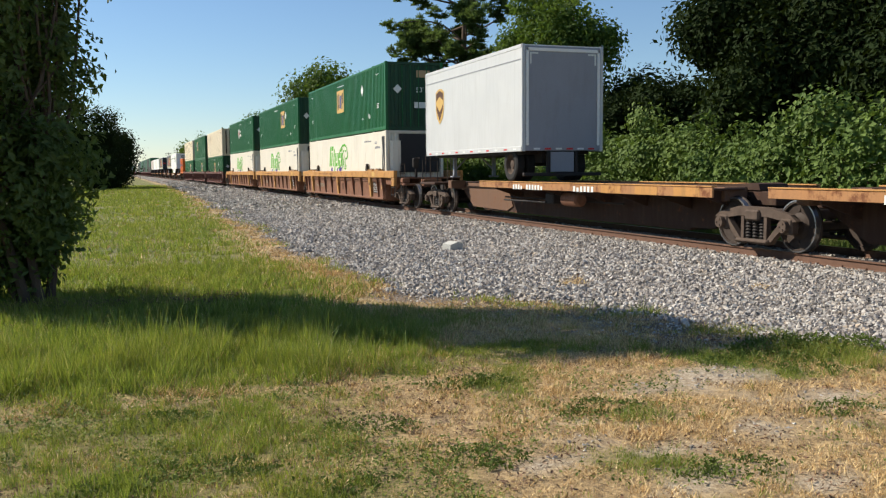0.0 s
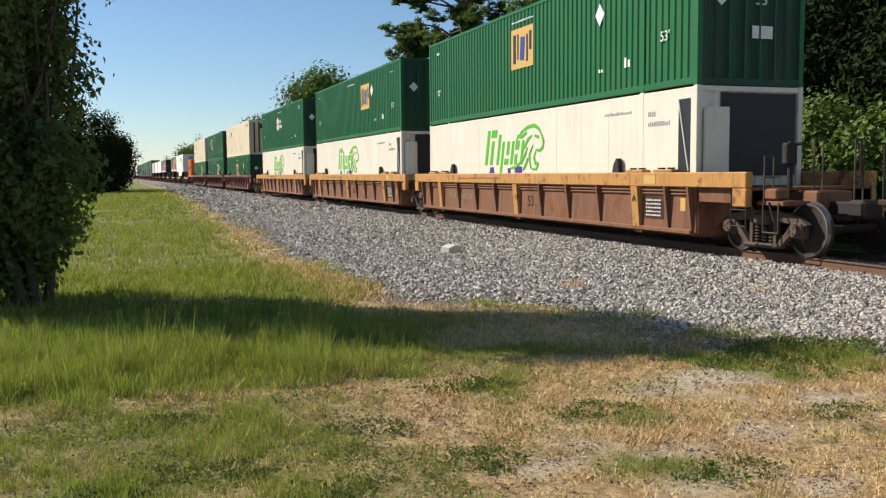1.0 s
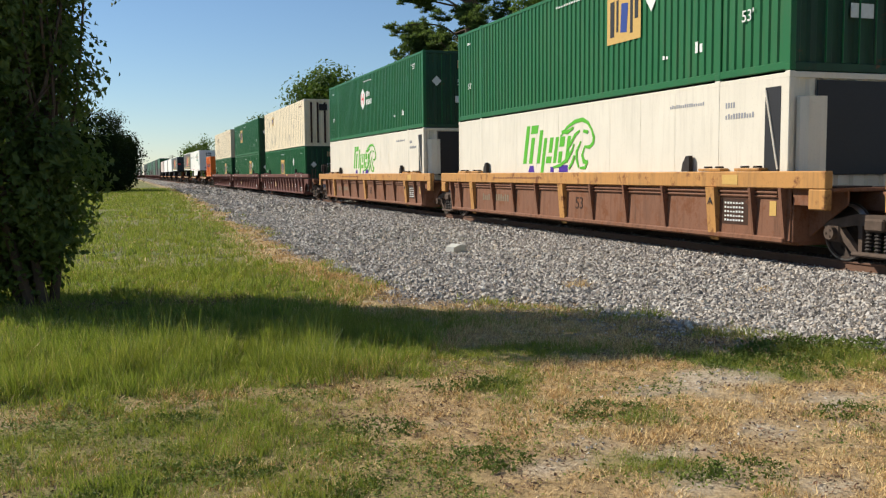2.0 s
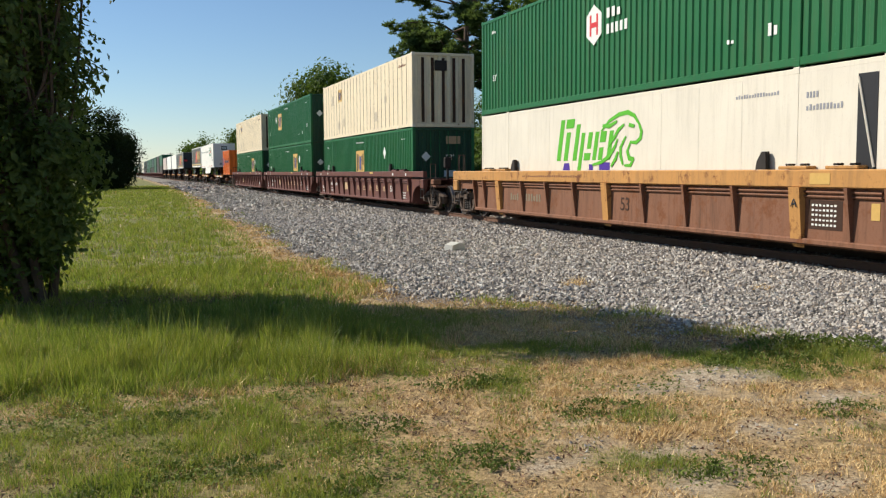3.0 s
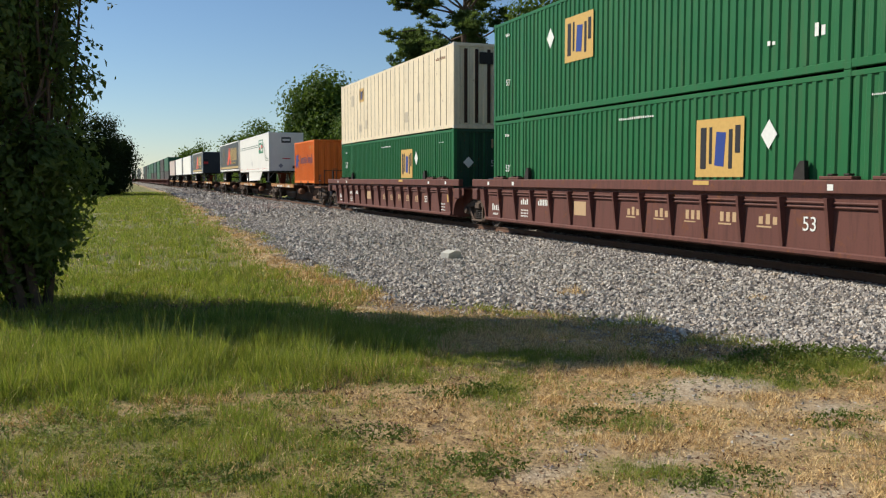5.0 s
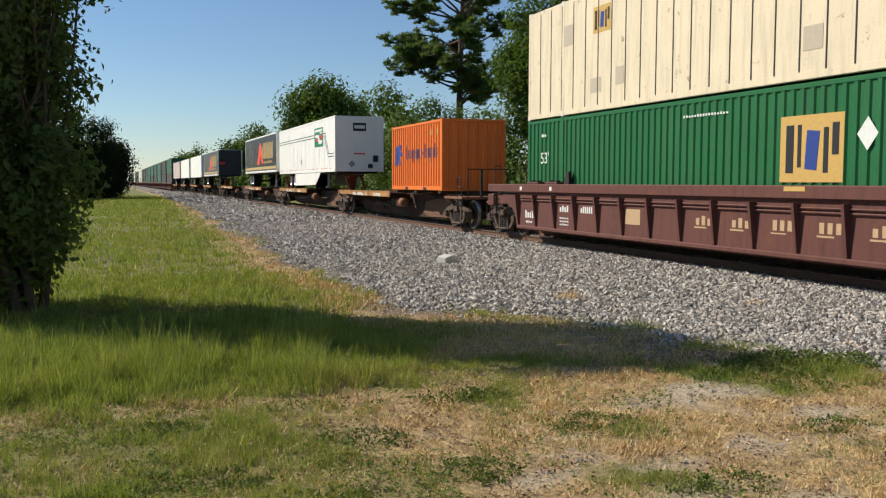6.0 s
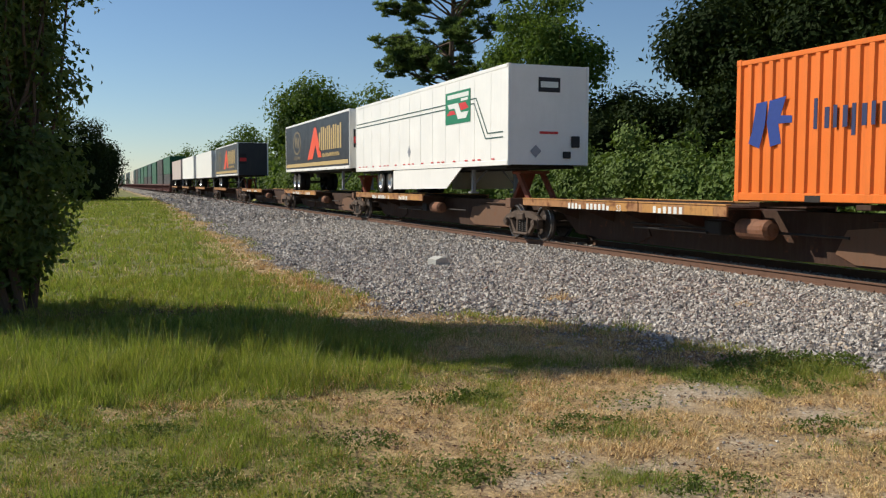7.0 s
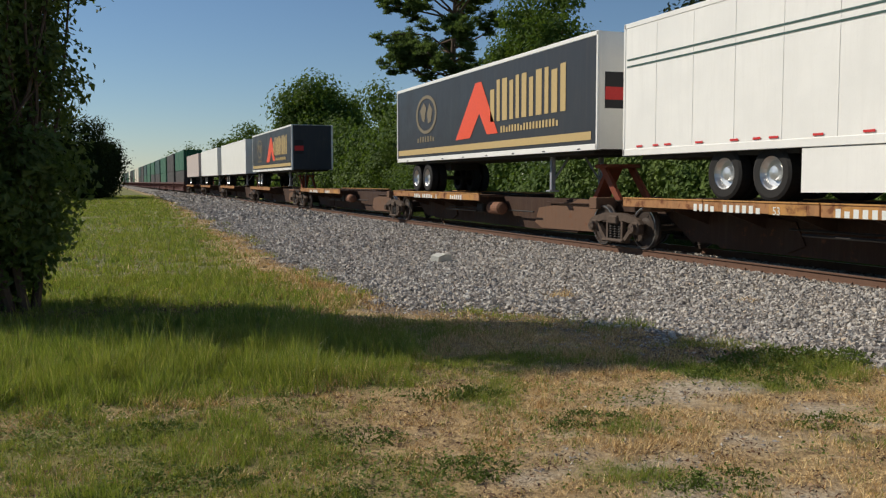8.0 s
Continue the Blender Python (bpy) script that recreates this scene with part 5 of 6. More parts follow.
def emblem(parent, y, z, wide=1.45, tall=1.12):
    """The emblem of the green boxes: a tan square with dark bars and a blue bar."""
    x, p, q = -HALF, wide / 2, tall / 2
    e = decal(parent, "emblem", M_LOGO_GOLD, [(y - p, z - q), (y + p, z - q), (y + p, z + q), (y - p, z + q)], x, "tan square emblem with dark bars")
    for a, b, c, f in ((0.80, 0.55, -0.72, 0.72), (0.42, 0.30, -0.55, 0.72), (-0.40, -0.55, -0.72, 0.6), (-0.66, -0.86, -0.2, 0.72)):
        decal(e, "dark_bar", M_BLACK, [(y + b * p, z + c * q), (y + a * p, z + c * q), (y + a * p, z + f * q), (y + b * p, z + f * q)], x - 0.0045)
    decal(e, "blue_bar", M_LOGO_BLUE, [(y + 0.18 * p, z - 0.6 * q), (y + 0.12 * p, z + 0.55 * q), (y - 0.28 * p, z + 0.5 * q), (y - 0.2 * p, z - 0.65 * q)], x - 0.0045)


def green_box(label, emblem_at=None, diamond_at=None, hub=False, emblem_z=1.78, back_mark=(1.0, 0.26)):
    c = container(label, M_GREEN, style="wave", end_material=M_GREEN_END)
    L, x = 16.154, -HALF
    if emblem_at:
        emblem(c, emblem_at, emblem_z)
    if diamond_at:
        r, y, z = 0.21, diamond_at, 1.97
        decal(c, "diamond_sign", M_MARK, [(y - r, z), (y, z + 1.25 * r), (y + r, z), (y, z - 1.25 * r)], x, "white diamond sign")
    writing(c, M_MARK, x, 1.5, 1.0, 2.455, 2.485, 14, 11, "small white marks")
    writing(c, M_MARK, x, L * 0.55, L * 0.46, 2.51, 2.56, 16, 12)
    writing(c, M_MARK, x, L - 0.85, L - 1.15, 2.42, 2.50, 3, 13)
    writing(c, M_MARK, x, 2.75, 2.45, 0.62, 0.84, 2, 14)
    writing(c, M_MARK, x, 3.9, 3.65, 0.62, 0.70, 2, 14)
    words("53'", 0.30, M_MARK, c, Matrix.Translation((x - 0.004, 1.15, 2.30 if hub else 1.0)) @ SIDE)
    words("53'", back_mark[1], M_MARK, c, Matrix.Translation((x - 0.004, L - 1.05, back_mark[0])) @ SIDE)
    if hub:
        r, y, z = 0.42, hub, 1.75
        badge = decal(c, "badge", M_MARK, [(y + r * math.cos(k * math.pi / 3 + math.pi / 6), z + 1.15 * r * math.sin(k * math.pi / 3 + math.pi / 6)) for k in range(6)], x, "white hexagon badge")
        writing(c, M_MARK, x, y - 0.6, y - 1.3, 1.82, 2.05, 3, 15)
        writing(c, M_MARK, x, y - 0.6, y - 1.6, 1.45, 1.68, 5, 16)
        for a, b, d in ((0.2, 0.12, 0.25), (-0.12, -0.2, 0.25), (0.12, -0.12, 0.06)):
            decal(badge, "red_bar", M_RED, [(y + a, z - d), (y + b, z - d), (y + b, z + d), (y + a, z + d)], x - 0.0045)
    part("diamond_sign", Shape().prism([(-0.94, 1.75), (-0.75, 1.94), (-0.56, 1.75), (-0.75, 1.56)], 1, 0.004, 0.03), M_MARK, c)
    part("end_plate", Shape().box(0.0, 0.5, 0.012, 0.03, 0.95, 1.2), M_MARK, c)
    part("end_plate", Shape().box(0.1, 0.7, 0.012, 0.03, 2.25, 2.55), M_PATCH, c)
    words("53'", 0.30, M_MARK, c, Matrix.Translation((0.25, 0.02, 1.62)) @ FACE)
    for s in (-0.55, -0.18, 0.18, 0.55):
        part("lock_rod", Shape().tube((s, 0.0, 0.15), (s, 0.0, 2.75), 0.018, n=8), M_GREEN, c)
    return c


def tiger_mark(c, y, z):
    """Green slanted bars and a striped rounded head shape on the white boxes; y is the end read first."""
    x, s, k = -HALF, 0.26, 0.99
    holder = None

    def slab(a, b, z0, z1):
        pts = [(y - k * a - s * (z0 - z), z0), (y - k * b - s * (z0 - z), z0), (y - k * b - s * (z1 - z), z1), (y - k * a - s * (z1 - z), z1)]
        return decal(c if holder is None else holder, "green_bar", M_LOGO_GREEN, pts, x, "bright green slanted bar")
    holder = slab(0.1, 0.32, z, z + 1.05)
    for a, b, lo, hi in ((0.42, 0.86, 0.82, 1.05), (0.50, 0.72, 0.0, 0.72), (1.0, 1.2, 0.0, 0.9), (1.32, 1.5, -0.25, 0.68), (1.58, 1.9, 0.0, 0.18), (1.68, 1.88, 0.28, 0.68), (2.02, 2.2, 0.0, 0.68), (2.28, 2.56, 0.42, 0.68), (2.3, 2.5, 0.0, 0.3), (2.7, 2.88, 0.0, 0.68)):
        slab(a, b, z + lo, z + hi)
    lines = (((2.3, 0.75), (2.6, 0.98), (3.0, 1.12), (3.4, 1.15), (3.7, 1.05), (3.95, 0.85)), ((3.95, 0.85), (4.1, 0.65), (4.1, 0.5), (3.95, 0.4), (3.7, 0.42)),
             ((3.7, 0.42), (3.62, 0.2), (3.75, 0.02), (3.92, 0.0), (3.85, -0.15), (3.6, -0.15)), ((3.45, 0.55), (3.3, 0.3), (3.35, 0.1), (3.5, -0.12)),
             ((2.75, 0.36), (2.95, 0.55), (3.1, 0.75), (3.3, 0.85)), ((2.1, -0.12), (2.5, -0.06), (2.85, 0.1), (3.05, 0.35), (3.1, 0.5)),
             ((2.35, 0.88), (2.65, 0.85), (2.95, 0.95)), ((3.55, 0.84), (3.75, 0.80)), ((3.0, -0.16), (3.15, 0.02), (3.2, 0.18)))
    for layer, pts in enumerate(lines):
        sw = Shape()
        m = len(pts) - 1
        for i, (p, q) in enumerate(zip(pts, pts[1:])):
            d = Vector((q[0] - p[0], q[1] - p[1])).normalized()
            w0, w1 = (0.020 + 0.036 * math.sin(math.pi * (j + 0.4) / (m + 0.8)) for j in (i, i + 1))
            e = [(p[0] - d.y * w0 - d.x * 0.02, p[1] + d.x * w0 - d.y * 0.02), (p[0] + d.y * w0 - d.x * 0.02, p[1] - d.x * w0 - d.y * 0.02),
                 (q[0] + d.y * w1 + d.x * 0.02, q[1] - d.x * w1 + d.y * 0.02), (q[0] - d.y * w1 + d.x * 0.02, q[1] + d.x * w1 + d.y * 0.02)]
            off = x - 0.004 - 0.0008 * layer - 0.0003 * (i % 2)
            sw.prism([(y - k * u - s * v * 0.92, z + v * 0.92) for u, v in e], 0, off - 0.0035, off + 0.001)
        part("green_stroke", sw, M_LOGO_GREEN, holder)


def white_box(label):
    c = container(label, M_WHITE, style="plate")
    x = -HALF
    tiger_mark(c, 11.05, 1.42)
    decal(c, "purple_bar", M_LOGO_PURPLE, [(10.6, 1.18), (10.2, 1.18), (10.25, 1.36), (10.5, 1.36)], x)
    decal(c, "purple_bar", M_LOGO_PURPLE, [(9.2, 1.18), (9.0, 1.18), (9.0, 1.32), (9.2, 1.32)], x)
    decal(c, "purple_bar", M_LOGO_PURPLE, [(8.7, 1.18), (8.2, 1.18), (8.2, 1.36), (8.7, 1.36)], x)
    writing(c, M_GREY, x, 1.75, 0.9, 2.15, 2.25, 11, 24, "small dark marks")
    writing(c, M_GREY, x, 1.75, 1.45, 2.36, 2.46, 4, 25)
    writing(c, M_GREY, x, 3.6, 2.4, 2.47, 2.54, 16, 26)
    # Flat black sheet painted in for the shade inside the opening.
    part("end_opening_shade", Shape().box(x - 0.0065, x + 0.01, 0.22, 0.62, 1.1, 2.65), M_BLACK, c, "black sheet for the shaded opening in the end frame")
    part("strut", Shape().tube((x - 0.015, 0.25, 1.2), (x - 0.015, 0.6, 2.6), 0.022, n=6), M_WHITE, c)
    part("cowl", Shape().prism([(-1.15, -0.01), (-1.15, -0.1), (-1.05, -0.2), (-0.85, -0.26), (-0.72, -0.26), (-0.72, -0.01)], 2, 1.15, 2.45), M_WHITE, c, "rounded white corner cowl")
    # The end isn't hollow: a black sheet stands for the recess's deep shade.
    part("end_recess_shade", Shape().box(-0.72, 1.1, -0.018, 0.0, 1.1, 2.75, 0.004), M_BLACK, c, "recessed end with a machine grille, its shade drawn as a black sheet")
    return c


def set_on(ob, u, z):
    ob.location.z = z
    return rolling(ob, u)


def stack(lower, upper, u, zl=0.33):
    set_on(lower, u, zl)
    set_on(upper, u, zl + 2.90)


TTX_LABEL = "rusty brown well car with a worn yellow top chord"
BN_LABEL = "maroon ribbed well car with white stencils"
A, B, C = 37.40, 57.04, 76.98
well_unit(TTX_LABEL, 37.2, 53.9, 35.7, 55.3, M_YELLOW, M_BROWN, 12, (2, 6, 10), True, False)
well_unit(TTX_LABEL, 56.8, 73.5, 55.3, 75.0, M_YELLOW, M_BROWN, 12, (2, 6, 10), False, False)
well_unit(TTX_LABEL, 76.6, 93.4, 75.0, 95.1, M_YELLOW, M_BROWN, 12, (2, 6, 10), False, True)
TIGER = "white refrigerated container with green striped emblem in a well car"
EMP = "green corrugated container with tan emblem stacked on a white one"
stack(white_box(TIGER), green_box(EMP, 8.2, 3.86), A)
stack(white_box(TIGER), green_box(EMP, 5.5, 4.36), B)
stack(white_box(TIGER), green_box("green corrugated container with a white hexagon badge", None, None, 9.0), C)

D_, E_, F_ = 100.32, 120.11, 139.75
well_unit(BN_LABEL, 100.1, 116.9, 98.5, 118.4, M_MAROON, M_MAROON, 15, (), True, False)
well_unit(BN_LABEL, 119.9, 136.6, 118.4, 138.1, M_MAROON, M_MAROON, 15, (), False, False)
well_unit(BN_LABEL, 139.5, 156.3, 138.1, 158.1, M_MAROON, M_MAROON, 15, (), False, True)
LOWG = "green corrugated container with tan emblem in a maroon well car"
CREAM = "cream container with dark vertical seams stacked on a green one"


def cream_box():
    c = container(CREAM, M_CREAM, style="posts")
    for y, z, w, h in ((13.6, 1.75, 0.5, 0.5), (5.1, 0.5, 0.45, 0.4), (3.6, 1.2, 0.35, 0.3), (12.2, 0.45, 0.5, 0.35), (11.2, 0.55, 0.35, 0.4)):
        decal(c, "patch", M_CREAM_PATCH, [(y, z), (y + w, z), (y + w, z + h), (y, z + h)], -HALF, "faded grey-brown patch")
    emblem(c, 12.2, 2.15, 0.8, 0.62)
    writing(c, M_BROWN, -HALF, 1.8, 0.8, 2.45, 2.55, 8, 33)
    part("end_plate", Shape().box(-0.35, 0.15, 0.012, 0.031, 2.2, 2.6), M_STEEL, c)
    for s in (-0.85, -0.45, 0.0, 0.45, 0.85):
        part("end_seam", Shape().box(s - 0.06, s + 0.06, 0.02, 0.034, 0.2, 2.7), M_SPINE, c)
    return c


stack(green_box(LOWG, 8.23, 4.0, emblem_z=1.6, back_mark=(1.3, 0.30)), cream_box(), D_)
stack(green_box(LOWG, 5.2, 3.8, back_mark=(1.4, 0.28)), green_box("green corrugated container with tan emblem stacked on another", 10.85, 12.4), E_)
stack(green_box(LOWG, 5.3, 4.1, back_mark=(1.72, 0.42)), cream_box(), F_)

# spine cars
SP_LABEL = "rusty spine car with worn yellow deck edges"
spine_unit("empty " + SP_LABEL, -5.0, 13.9, False, False, hitch=False, deck=(1.0, 18.2))
spine_unit(SP_LABEL + " under a short trailer", 13.9, 31.7, False, True, hitch=False, deck=(0.9, 12.9))
spine_unit(SP_LABEL + " under an orange container", 162.0, 178.5, True, False, hitch=False, deck=(7.2, 15.9))
spine_unit(SP_LABEL + " under a white trailer", 178.5, 196.1, False, False)
spine_unit(SP_LABEL + " under a charcoal trailer", 196.1, 213.2, False, False)
spine_unit("empty " + SP_LABEL, 213.2, 231.5, False, True, hitch=False)
spine_unit(SP_LABEL + " under a charcoal trailer", 233.6, 251.0, True, False, detail=False)
spine_unit(SP_LABEL + " under a white trailer", 251.0, 270.4, False, False, detail=False)
spine_unit(SP_LABEL + " under a white trailer", 270.4, 289.8, False, False, detail=False)
spine_unit(SP_LABEL + " under a pale trailer", 289.8, 309.0, False, True, detail=False)


def short_trailer():
    tr = trailer("short white parcel trailer with a grey roller door", 8.5, 2.03, 5.05, M_PARCEL, False, (1.2,), 6.9, end_mat=M_GREY)
    part("door_frame", Shape().box(-1.18, -1.10, -0.02, 0.012, 2.2, 4.95, 0.008).box(1.10, 1.18, -0.02, 0.012, 2.2, 4.95, 0.008).box(-1.18, 1.18, -0.02, 0.012, 4.86, 4.95, 0.008), M_TRAILER, tr, "pale door frame")
    tape = Shape()
    for s in (-1, 1):
        tape.box(min(s * 1.05, s * 0.8), max(s * 1.05, s * 0.8), -0.004, 0.013, 4.78, 4.82).box(min(s * 1.05, s * 1.01), max(s * 1.05, s * 1.01), -0.004, 0.013, 4.5, 4.78)
    part("corner_tape", tape, M_MARK, tr)
    for i in range(6):
        part("reflector", Shape().box(-0.95 + i * 0.35, -0.75 + i * 0.35, -0.03, -0.02, 2.08, 2.13), M_RED if i % 2 else M_MARK, tr)
        part("door_slat", Shape().box(-1.1, 1.1, 0.007, 0.0115, 2.26 + i * 0.43, 2.264 + i * 0.43), M_GREY, tr)
    part("rear_bumper", Shape().box(-1.25, 1.25, -0.02, 0.1, 1.32, 1.42, 0.015).box(-0.5, -0.4, 0, 0.1, 1.42, 2.05, 0.01).box(0.4, 0.5, 0, 0.1, 1.42, 2.05, 0.01), M_STEEL, tr, "steel underride bumper")
    part("rear_apron", Shape().box(-0.38, 0.38, 0.05, 0.09, 1.44, 2.02, 0.01), M_GREY, tr)
    y, z, x = 6.95, 3.75, -HALF
    sh = Shape()
    outline(sh, [(y - 0.42, z + 0.5), (y - 0.2, z + 0.6), (y, z + 0.62), (y + 0.2, z + 0.6), (y + 0.42, z + 0.5), (y + 0.42, z - 0.1), (y + 0.3, z - 0.4), (y, z - 0.62), (y - 0.3, z - 0.4), (y - 0.42, z - 0.1)], x)
    sd = part("shield", sh, M_LOGO_GOLD, tr, "gold and brown shield emblem")
    sh = Shape()
    outline(sh, [(y - 0.36, z + 0.2), (y - 0.36, z + 0.45), (y, z + 0.56), (y + 0.36, z + 0.45), (y + 0.36, z + 0.2), (y, z + 0.36)], x - 0.0045)
    outline(sh, [(y - 0.33, z + 0.05), (y - 0.33, z - 0.1), (y, z - 0.5), (y + 0.33, z - 0.1), (y + 0.33, z + 0.05), (y, z - 0.2)], x - 0.0045)
    part("shield_field", sh, M_LOGO_BROWN, sd)
    for i in range(12):
        part("reflector", Shape().box(x - 0.010, x - 0.005, 0.4 + i * 0.68, 0.62 + i * 0.68, 2.08, 2.12), M_RED if i % 2 else M_MARK, tr)
    part("trim_line", Shape().box(x - 0.003, x, 0.1, 8.4, 4.62, 4.645), M_GREY, tr)
    return tr


rolling(short_trailer(), 23.60)
orange = container("orange corrugated sea container with dark blue mark", M_ORANGE, 6.06, 2.57, "wave", 1.22, "containers on the train")
om = decal(orange, "blue_mark", M_LOGO_BLUE, [(5.40, 0.95), (5.69, 1.05), (5.60, 1.25), (5.50, 1.75), (5.22, 1.77), (5.27, 1.35)], -1.22, "dark blue wave-like mark")
decal(om, "blue_mark", M_LOGO_BLUE, [(5.12, 0.97), (5.22, 1.4), (5.16, 1.77), (4.75, 1.82), (4.88, 1.5), (4.6, 1.48), (4.6, 1.36), (4.93, 1.36), (4.85, 1.02)], -1.22)
yy = 4.10
for k, (w, lo_z, hi_z) in enumerate(((0.34, 1.22, 1.72), (0.30, 1.22, 1.58), (0.30, 1.08, 1.58), (0.30, 1.22, 1.58), (0.30, 1.08, 1.58), (0.16, 1.36, 1.44), (0.26, 1.22, 1.72), (0.30, 1.22, 1.58), (0.28, 1.08, 1.58), (0.30, 1.22, 1.72))):
    b = decal(om, "name_bar", M_NAVY, [(yy, lo_z), (yy - 0.08, lo_z), (yy - 0.08, hi_z), (yy, hi_z)], -1.22)
    if k != 5:
        decal(om, "name_bar", M_NAVY, [(yy - w + 0.10, 1.22), (yy - w, 1.22), (yy - w, 1.56), (yy - w + 0.10, 1.56)], -1.22)
    yy -= w + 0.085
writing(orange, M_LOGO_GOLD, -1.22, 1.25, 0.95, 2.02, 2.24, 2, 42, "small yellow marks")
writing(orange, M_LOGO_GOLD, -1.22, 0.55, 0.40, 2.02, 2.24, 1, 43)
for y in (1.7, 3.9):
    part("fork_pocket", Shape().box(-1.225, -1.2, y, y + 0.35, 0.02, 0.13), M_STEEL, orange)
set_on(orange, 163.07, 1.235)
bed = thing("container_pedestals", "rusty steel pedestals under the orange container", "pedestal", "")
for y in (0.3, 3.0, 5.5):
    part("crossbeam", Shape().box(-1.22, 1.22, y - 0.15, y + 0.15, 0.0, 0.085, 0.01), M_SPINE, bed)
set_on(bed, 163.07, 1.145)


def big_trailer():
    tr = trailer("long white road trailer with green stripes and a wheel skirt", 16.45, 2.09, 4.98, M_TRAILER, True, (11.8, 13.1), 3.85, seams=13)
    x = -HALF
    for d in (0.0, 0.15):
        part("stripe", Shape().box(x - 0.004, x, 5.02, 16.3, 4.02 + d, 4.055 + d), M_STRIPE, tr, "thin dark green stripe")
        part("stripe", Shape().prism([(2.84, 4.02 + d), (2.84, 4.055 + d), (2.52 - d, 4.055 + d), (1.62 - d, 2.93 + d), (0.36, 2.93 + d), (0.36, 2.895 + d), (1.65 - d, 2.895 + d), (2.55 - d, 4.02 + d)], 0, x - 0.004, x), M_STRIPE, tr)
    y, z = 3.93, 4.03
    e = decal(tr, "emblem", M_LOGO_DGREEN, [(y - 1.09, z - 0.52), (y + 1.09, z - 0.52), (y + 1.09, z + 0.52), (y - 1.09, z + 0.52)], x - 0.001, "green white and red emblem panel")
    decal(e, "white_field", M_MARK, [(y + 0.9, z + 0.14), (y + 0.75, z - 0.02), (y + 0.25, z - 0.02), (y - 0.05, z - 0.38), (y - 0.75, z - 0.38), (y - 0.95, z - 0.18), (y - 0.3, z - 0.18), (y - 0.05, z + 0.14)], x - 0.0045)
    decal(e, "white_bar", M_MARK, [(y + 0.9, z + 0.30), (y - 0.95, z + 0.30), (y - 0.95, z + 0.44), (y + 0.9, z + 0.44)], x - 0.0045)
    decal(e, "white_bar", M_MARK, [(y - 0.3, z + 0.18), (y - 0.9, z + 0.18), (y - 0.9, z + 0.26), (y - 0.3, z + 0.26)], x - 0.0045)
    decal(e, "red_field", M_RED, [(y - 0.10, z + 0.12), (y - 0.7, z + 0.12), (y - 0.95, z - 0.08), (y - 0.32, z - 0.12)], x - 0.0045)
    decal(e, "red_field", M_RED, [(y + 0.7, z - 0.08), (y + 0.3, z - 0.08), (y + 0.15, z - 0.22), (y + 0.95, z - 0.22)], x - 0.0045)
    decal(tr, "diamond_sign", M_GREY, [(9.05, 2.75), (8.87, 2.97), (8.69, 2.75), (8.87, 2.53)], x, "worn grey diamond sign")
    for i in range(15):
        part("reflector", Shape().box(x - 0.01, x - 0.005, 0.95 + i * 1.05, 1.18 + i * 1.05, 2.27, 2.31), M_RED, tr)
        if i % 3 == 1:
            part("reflector", Shape().box(x - 0.01, x - 0.005, 1.40 + i * 1.05, 1.60 + i * 1.05, 2.27, 2.31), M_RED, tr)
    for s in (-1, 1):
        part("skirt", Shape().prism([(3.6, 2.08), (5.0, 1.40), (10.9, 1.34), (10.9, 2.08)], 0, *sorted((s * 1.27, s * 1.235))), M_TRAILER, tr, "white aerodynamic side skirt")
    pl = Shape()
    pl.box(-0.35, 0.35, -0.002, 0.011, 4.2, 4.62, 0.003)
    n = part("nose_sign", pl, M_BLACK, tr, "black sign on the nose")
    part("sign_field", Shape().box(-0.28, 0.28, -0.009, -0.003, 4.33, 4.5), M_MARK, n)
    part("nose_strip", Shape().box(-0.3, 0.3, -0.003, 0.011, 3.0, 3.07), M_RED, tr)
    part("connector_box", Shape().box(0.72, 0.98, -0.08, 0.011, 2.62, 2.95, 0.02).box(0.45, 0.7, -0.06, 0.011, 2.3, 2.5, 0.02), M_BLACK, tr, "black connector boxes on the nose")
    part("nose_diamond", Shape().prism([(-0.6, 2.5), (-0.42, 2.68), (-0.24, 2.5), (-0.42, 2.32)], 1, -0.003, 0.011), M_GREY, tr)
    return tr


rolling(big_trailer(), 178.93)


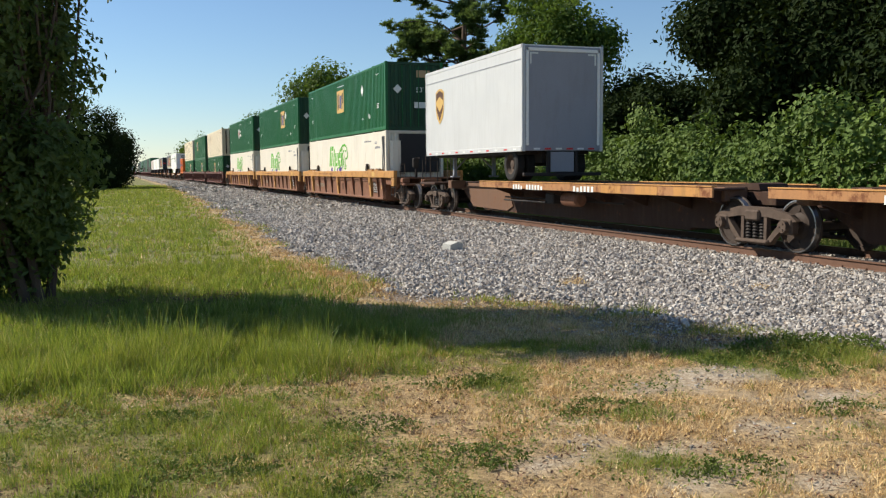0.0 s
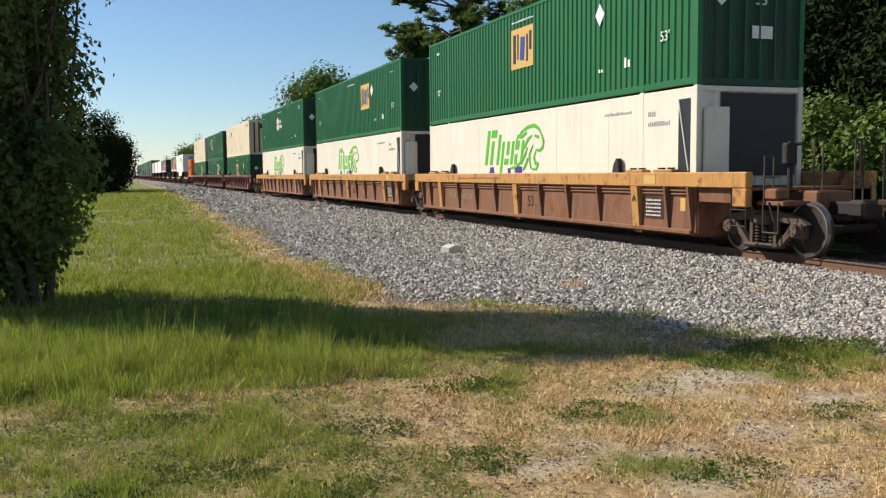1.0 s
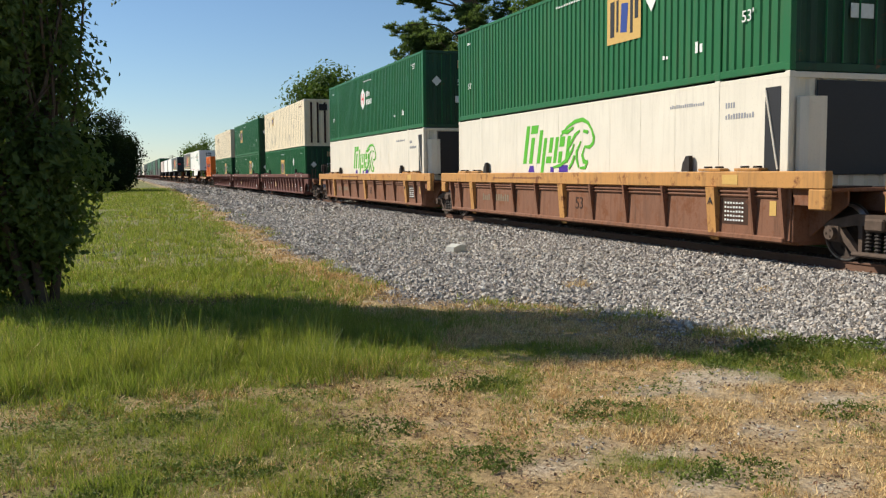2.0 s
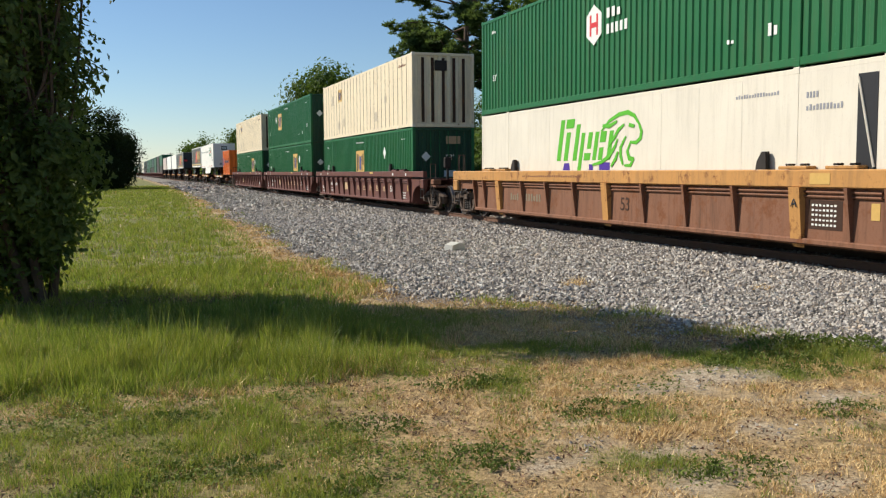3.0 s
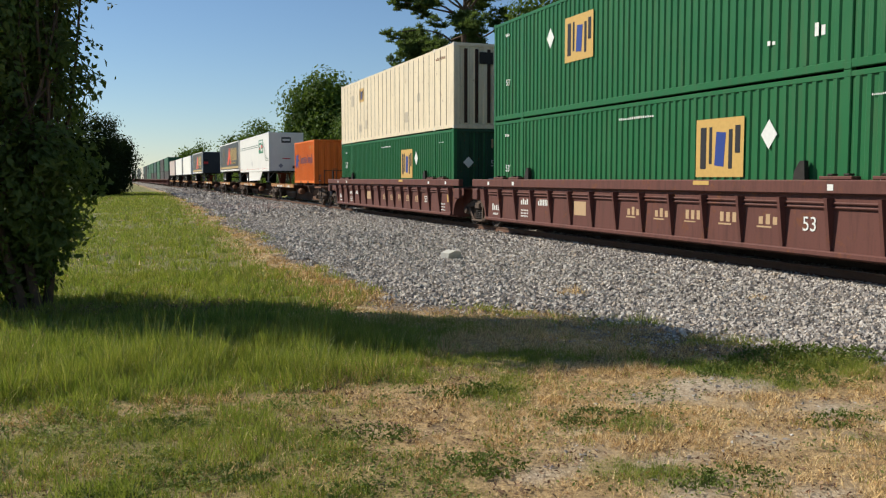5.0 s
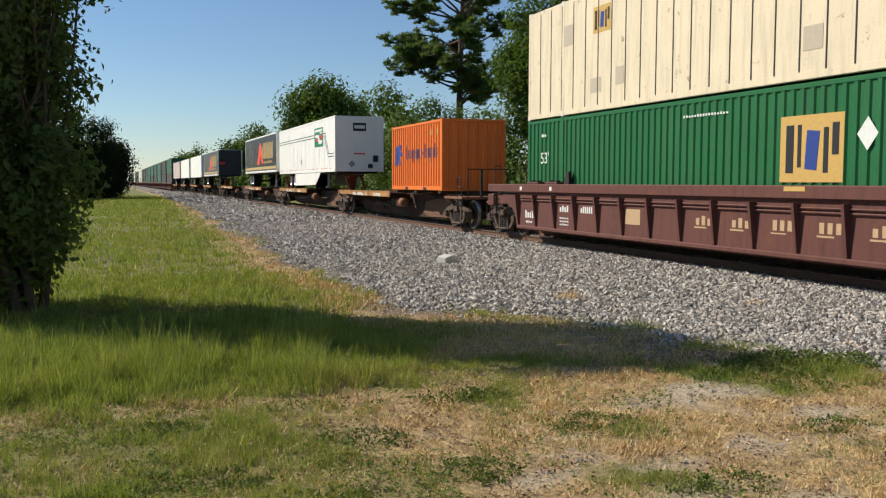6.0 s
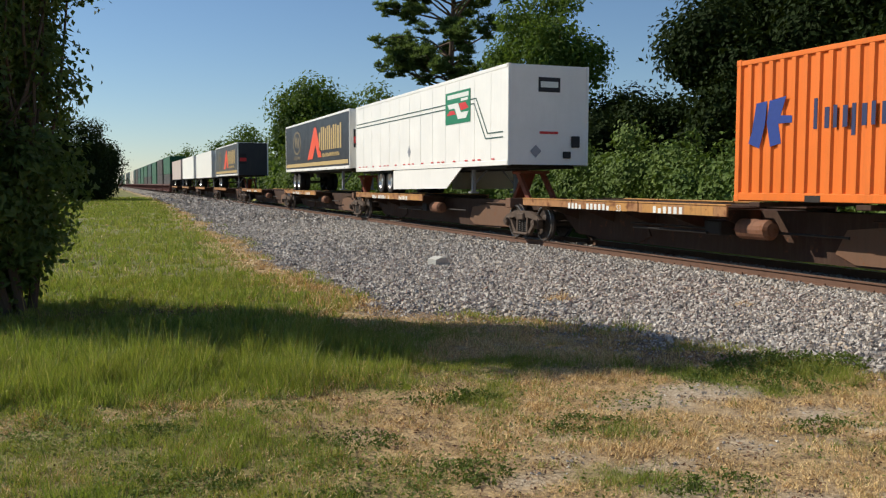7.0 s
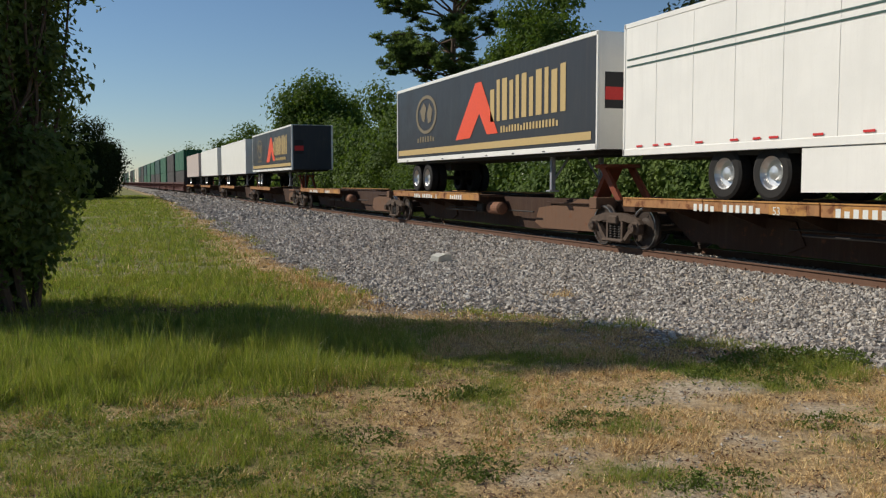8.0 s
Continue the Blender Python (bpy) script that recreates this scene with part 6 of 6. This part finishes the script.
def charcoal_trailer(nose):
    L = 15.48
    tr = trailer("charcoal road trailer with red peak emblem and tan lettering bars", L, 2.27, 5.05, M_DARK, True, (12.4, 13.6), 3.3, M_TRAILER, nose)
    x = -HALF
    part("nose_panel", Shape().box(-1.1, -0.55, -0.006, 0.011, 3.25, 4.1, 0.003), M_BLACK, tr)
    part("nose_strip", Shape().box(-1.1, -0.55, -0.010, 0.011, 3.45, 3.75, 0.003), M_RED, tr)
    part("tan_stripe", Shape().box(x - 0.004, x, 0.3, L - 0.2, 2.52, 2.72), M_TAN, tr)
    peak = decal(tr, "peak_emblem", M_LOGO_RED, [(9.15, 2.88), (7.45, 4.57), (7.0, 4.57), (5.75, 2.95), (6.55, 2.95), (7.15, 3.62), (7.9, 2.90)], x, "red-orange peak emblem")

    def slab(p, q, z0, z1, name="name_bar"):
        decal(peak, name, M_TAN, [(p, z0), (q, z0), (q, z1), (p, z1)], x)
    yy = 6.3
    for w, h in ((0.30, 4.25), (0.22, 4.5), (0.34, 4.5), (0.24, 4.4), (0.22, 4.5), (0.30, 4.5), (0.24, 4.35), (0.34, 4.5), (0.22, 4.5), (0.32, 4.4), (0.28, 4.5)):
        slab(yy, yy - w, 3.3, h)
        yy -= w + 0.17
    writing(tr, M_TAN, x, 5.55, 1.9, 2.95, 3.14, 19, 61, "small tan lettering bars")
    ring = Shape()
    for k in range(20):
        p, q = radians(k * 18), radians(k * 18 + 18)
        ring.prism([(12.05 + r * math.cos(v), 3.92 + 0.62 * r * math.sin(v)) for r, v in ((1.1, p), (1.1, q), (0.92, q), (0.92, p))], 0, x - 0.006, x)
    g = part("globe_mark", ring, M_DULL_TAN, tr, "faded round globe mark")
    decal(g, "globe_patch", M_DULL_TAN, [(12.5, 3.75), (12.7, 4.1), (12.3, 4.35), (12.05, 4.15), (12.25, 3.65)], x)
    decal(g, "globe_patch", M_DULL_TAN, [(11.85, 3.6), (11.95, 3.95), (11.7, 4.3), (11.4, 4.05), (11.55, 3.65)], x)
    writing(tr, M_DULL_TAN, x, 13.0, 11.1, 2.95, 3.15, 7, 62)
    for i in range(8):
        part("lamp", Shape().box(x - 0.01, x - 0.005, 0.8 + i * 1.9, 0.95 + i * 1.9, 2.30, 2.33), M_BLACK, tr)
    return tr


rolling(charcoal_trailer(M_TRAILER), 196.49)
rolling(charcoal_trailer(M_DARK), 233.30)
rolling(trailer("plain white road trailer", 16.1, 2.2, 5.0, M_TRAILER, True, (11.8, 13.1), 3.0), 252.4)
rolling(trailer("plain white road trailer", 16.1, 2.2, 5.0, M_TRAILER, True, (11.8, 13.1), 3.0), 271.8)
rolling(trailer("pale pinkish road trailer", 16.1, 2.2, 5.0, M_FAR_PALE, True, (11.8, 13.1), 3.0), 291.0)

# the far rest of the train
FAR = ((M_FAR_DARK, M_GREEN_OLD, "dark brown", "faded green"), (M_FAR_DARK, M_FAR_DARK, "dark brown", "dark brown"), (M_GREEN_OLD, M_GREEN_OLD, "faded green", "faded green"),
       (M_FAR_DARK, M_FAR_TEAL, "dark brown", "dark teal"), (M_GREEN_OLD, M_FAR_TEAL, "faded green", "dark teal"))
for i in range(22):
    u = 312.4 + 19.7 * i
    k = FAR[i] if i < 3 else FAR[(i * 7 + 2) % 5]
    if i in (9, 10, 14):
        k = (M_WHITE, M_WHITE, "white", "white")
    well_unit(BN_LABEL, u - 0.3, u + 16.5, u - 1.75, u + 17.95, M_MAROON, M_MAROON, 8, (), i % 3 == 0, False, detail=False)
    stack(container("distant %s container in a well car" % k[2], k[0], detail=False, style="plain"), container("distant %s container stacked on another" % k[3], k[1], detail=False, style="plain"), u)


def travelled(t):
    return 22.107 * t - 0.0034 * t * t + 0.0021 * t ** 3


def motions():
    """All of the train goes down the track together."""
    for ob, u, z in MOVING:
        walk(ob, [(0.5 * k, pose(TRACK_X, u - travelled(0.5 * k), z)) for k in range(17)])
    for wheel, y in WHEELS:
        walk(wheel, [(k / FPS, pose(0, y, WHEEL_R) @ Matrix.Rotation(travelled(k / FPS) / WHEEL_R, 4, "X")) for k in range(241)])


motions()
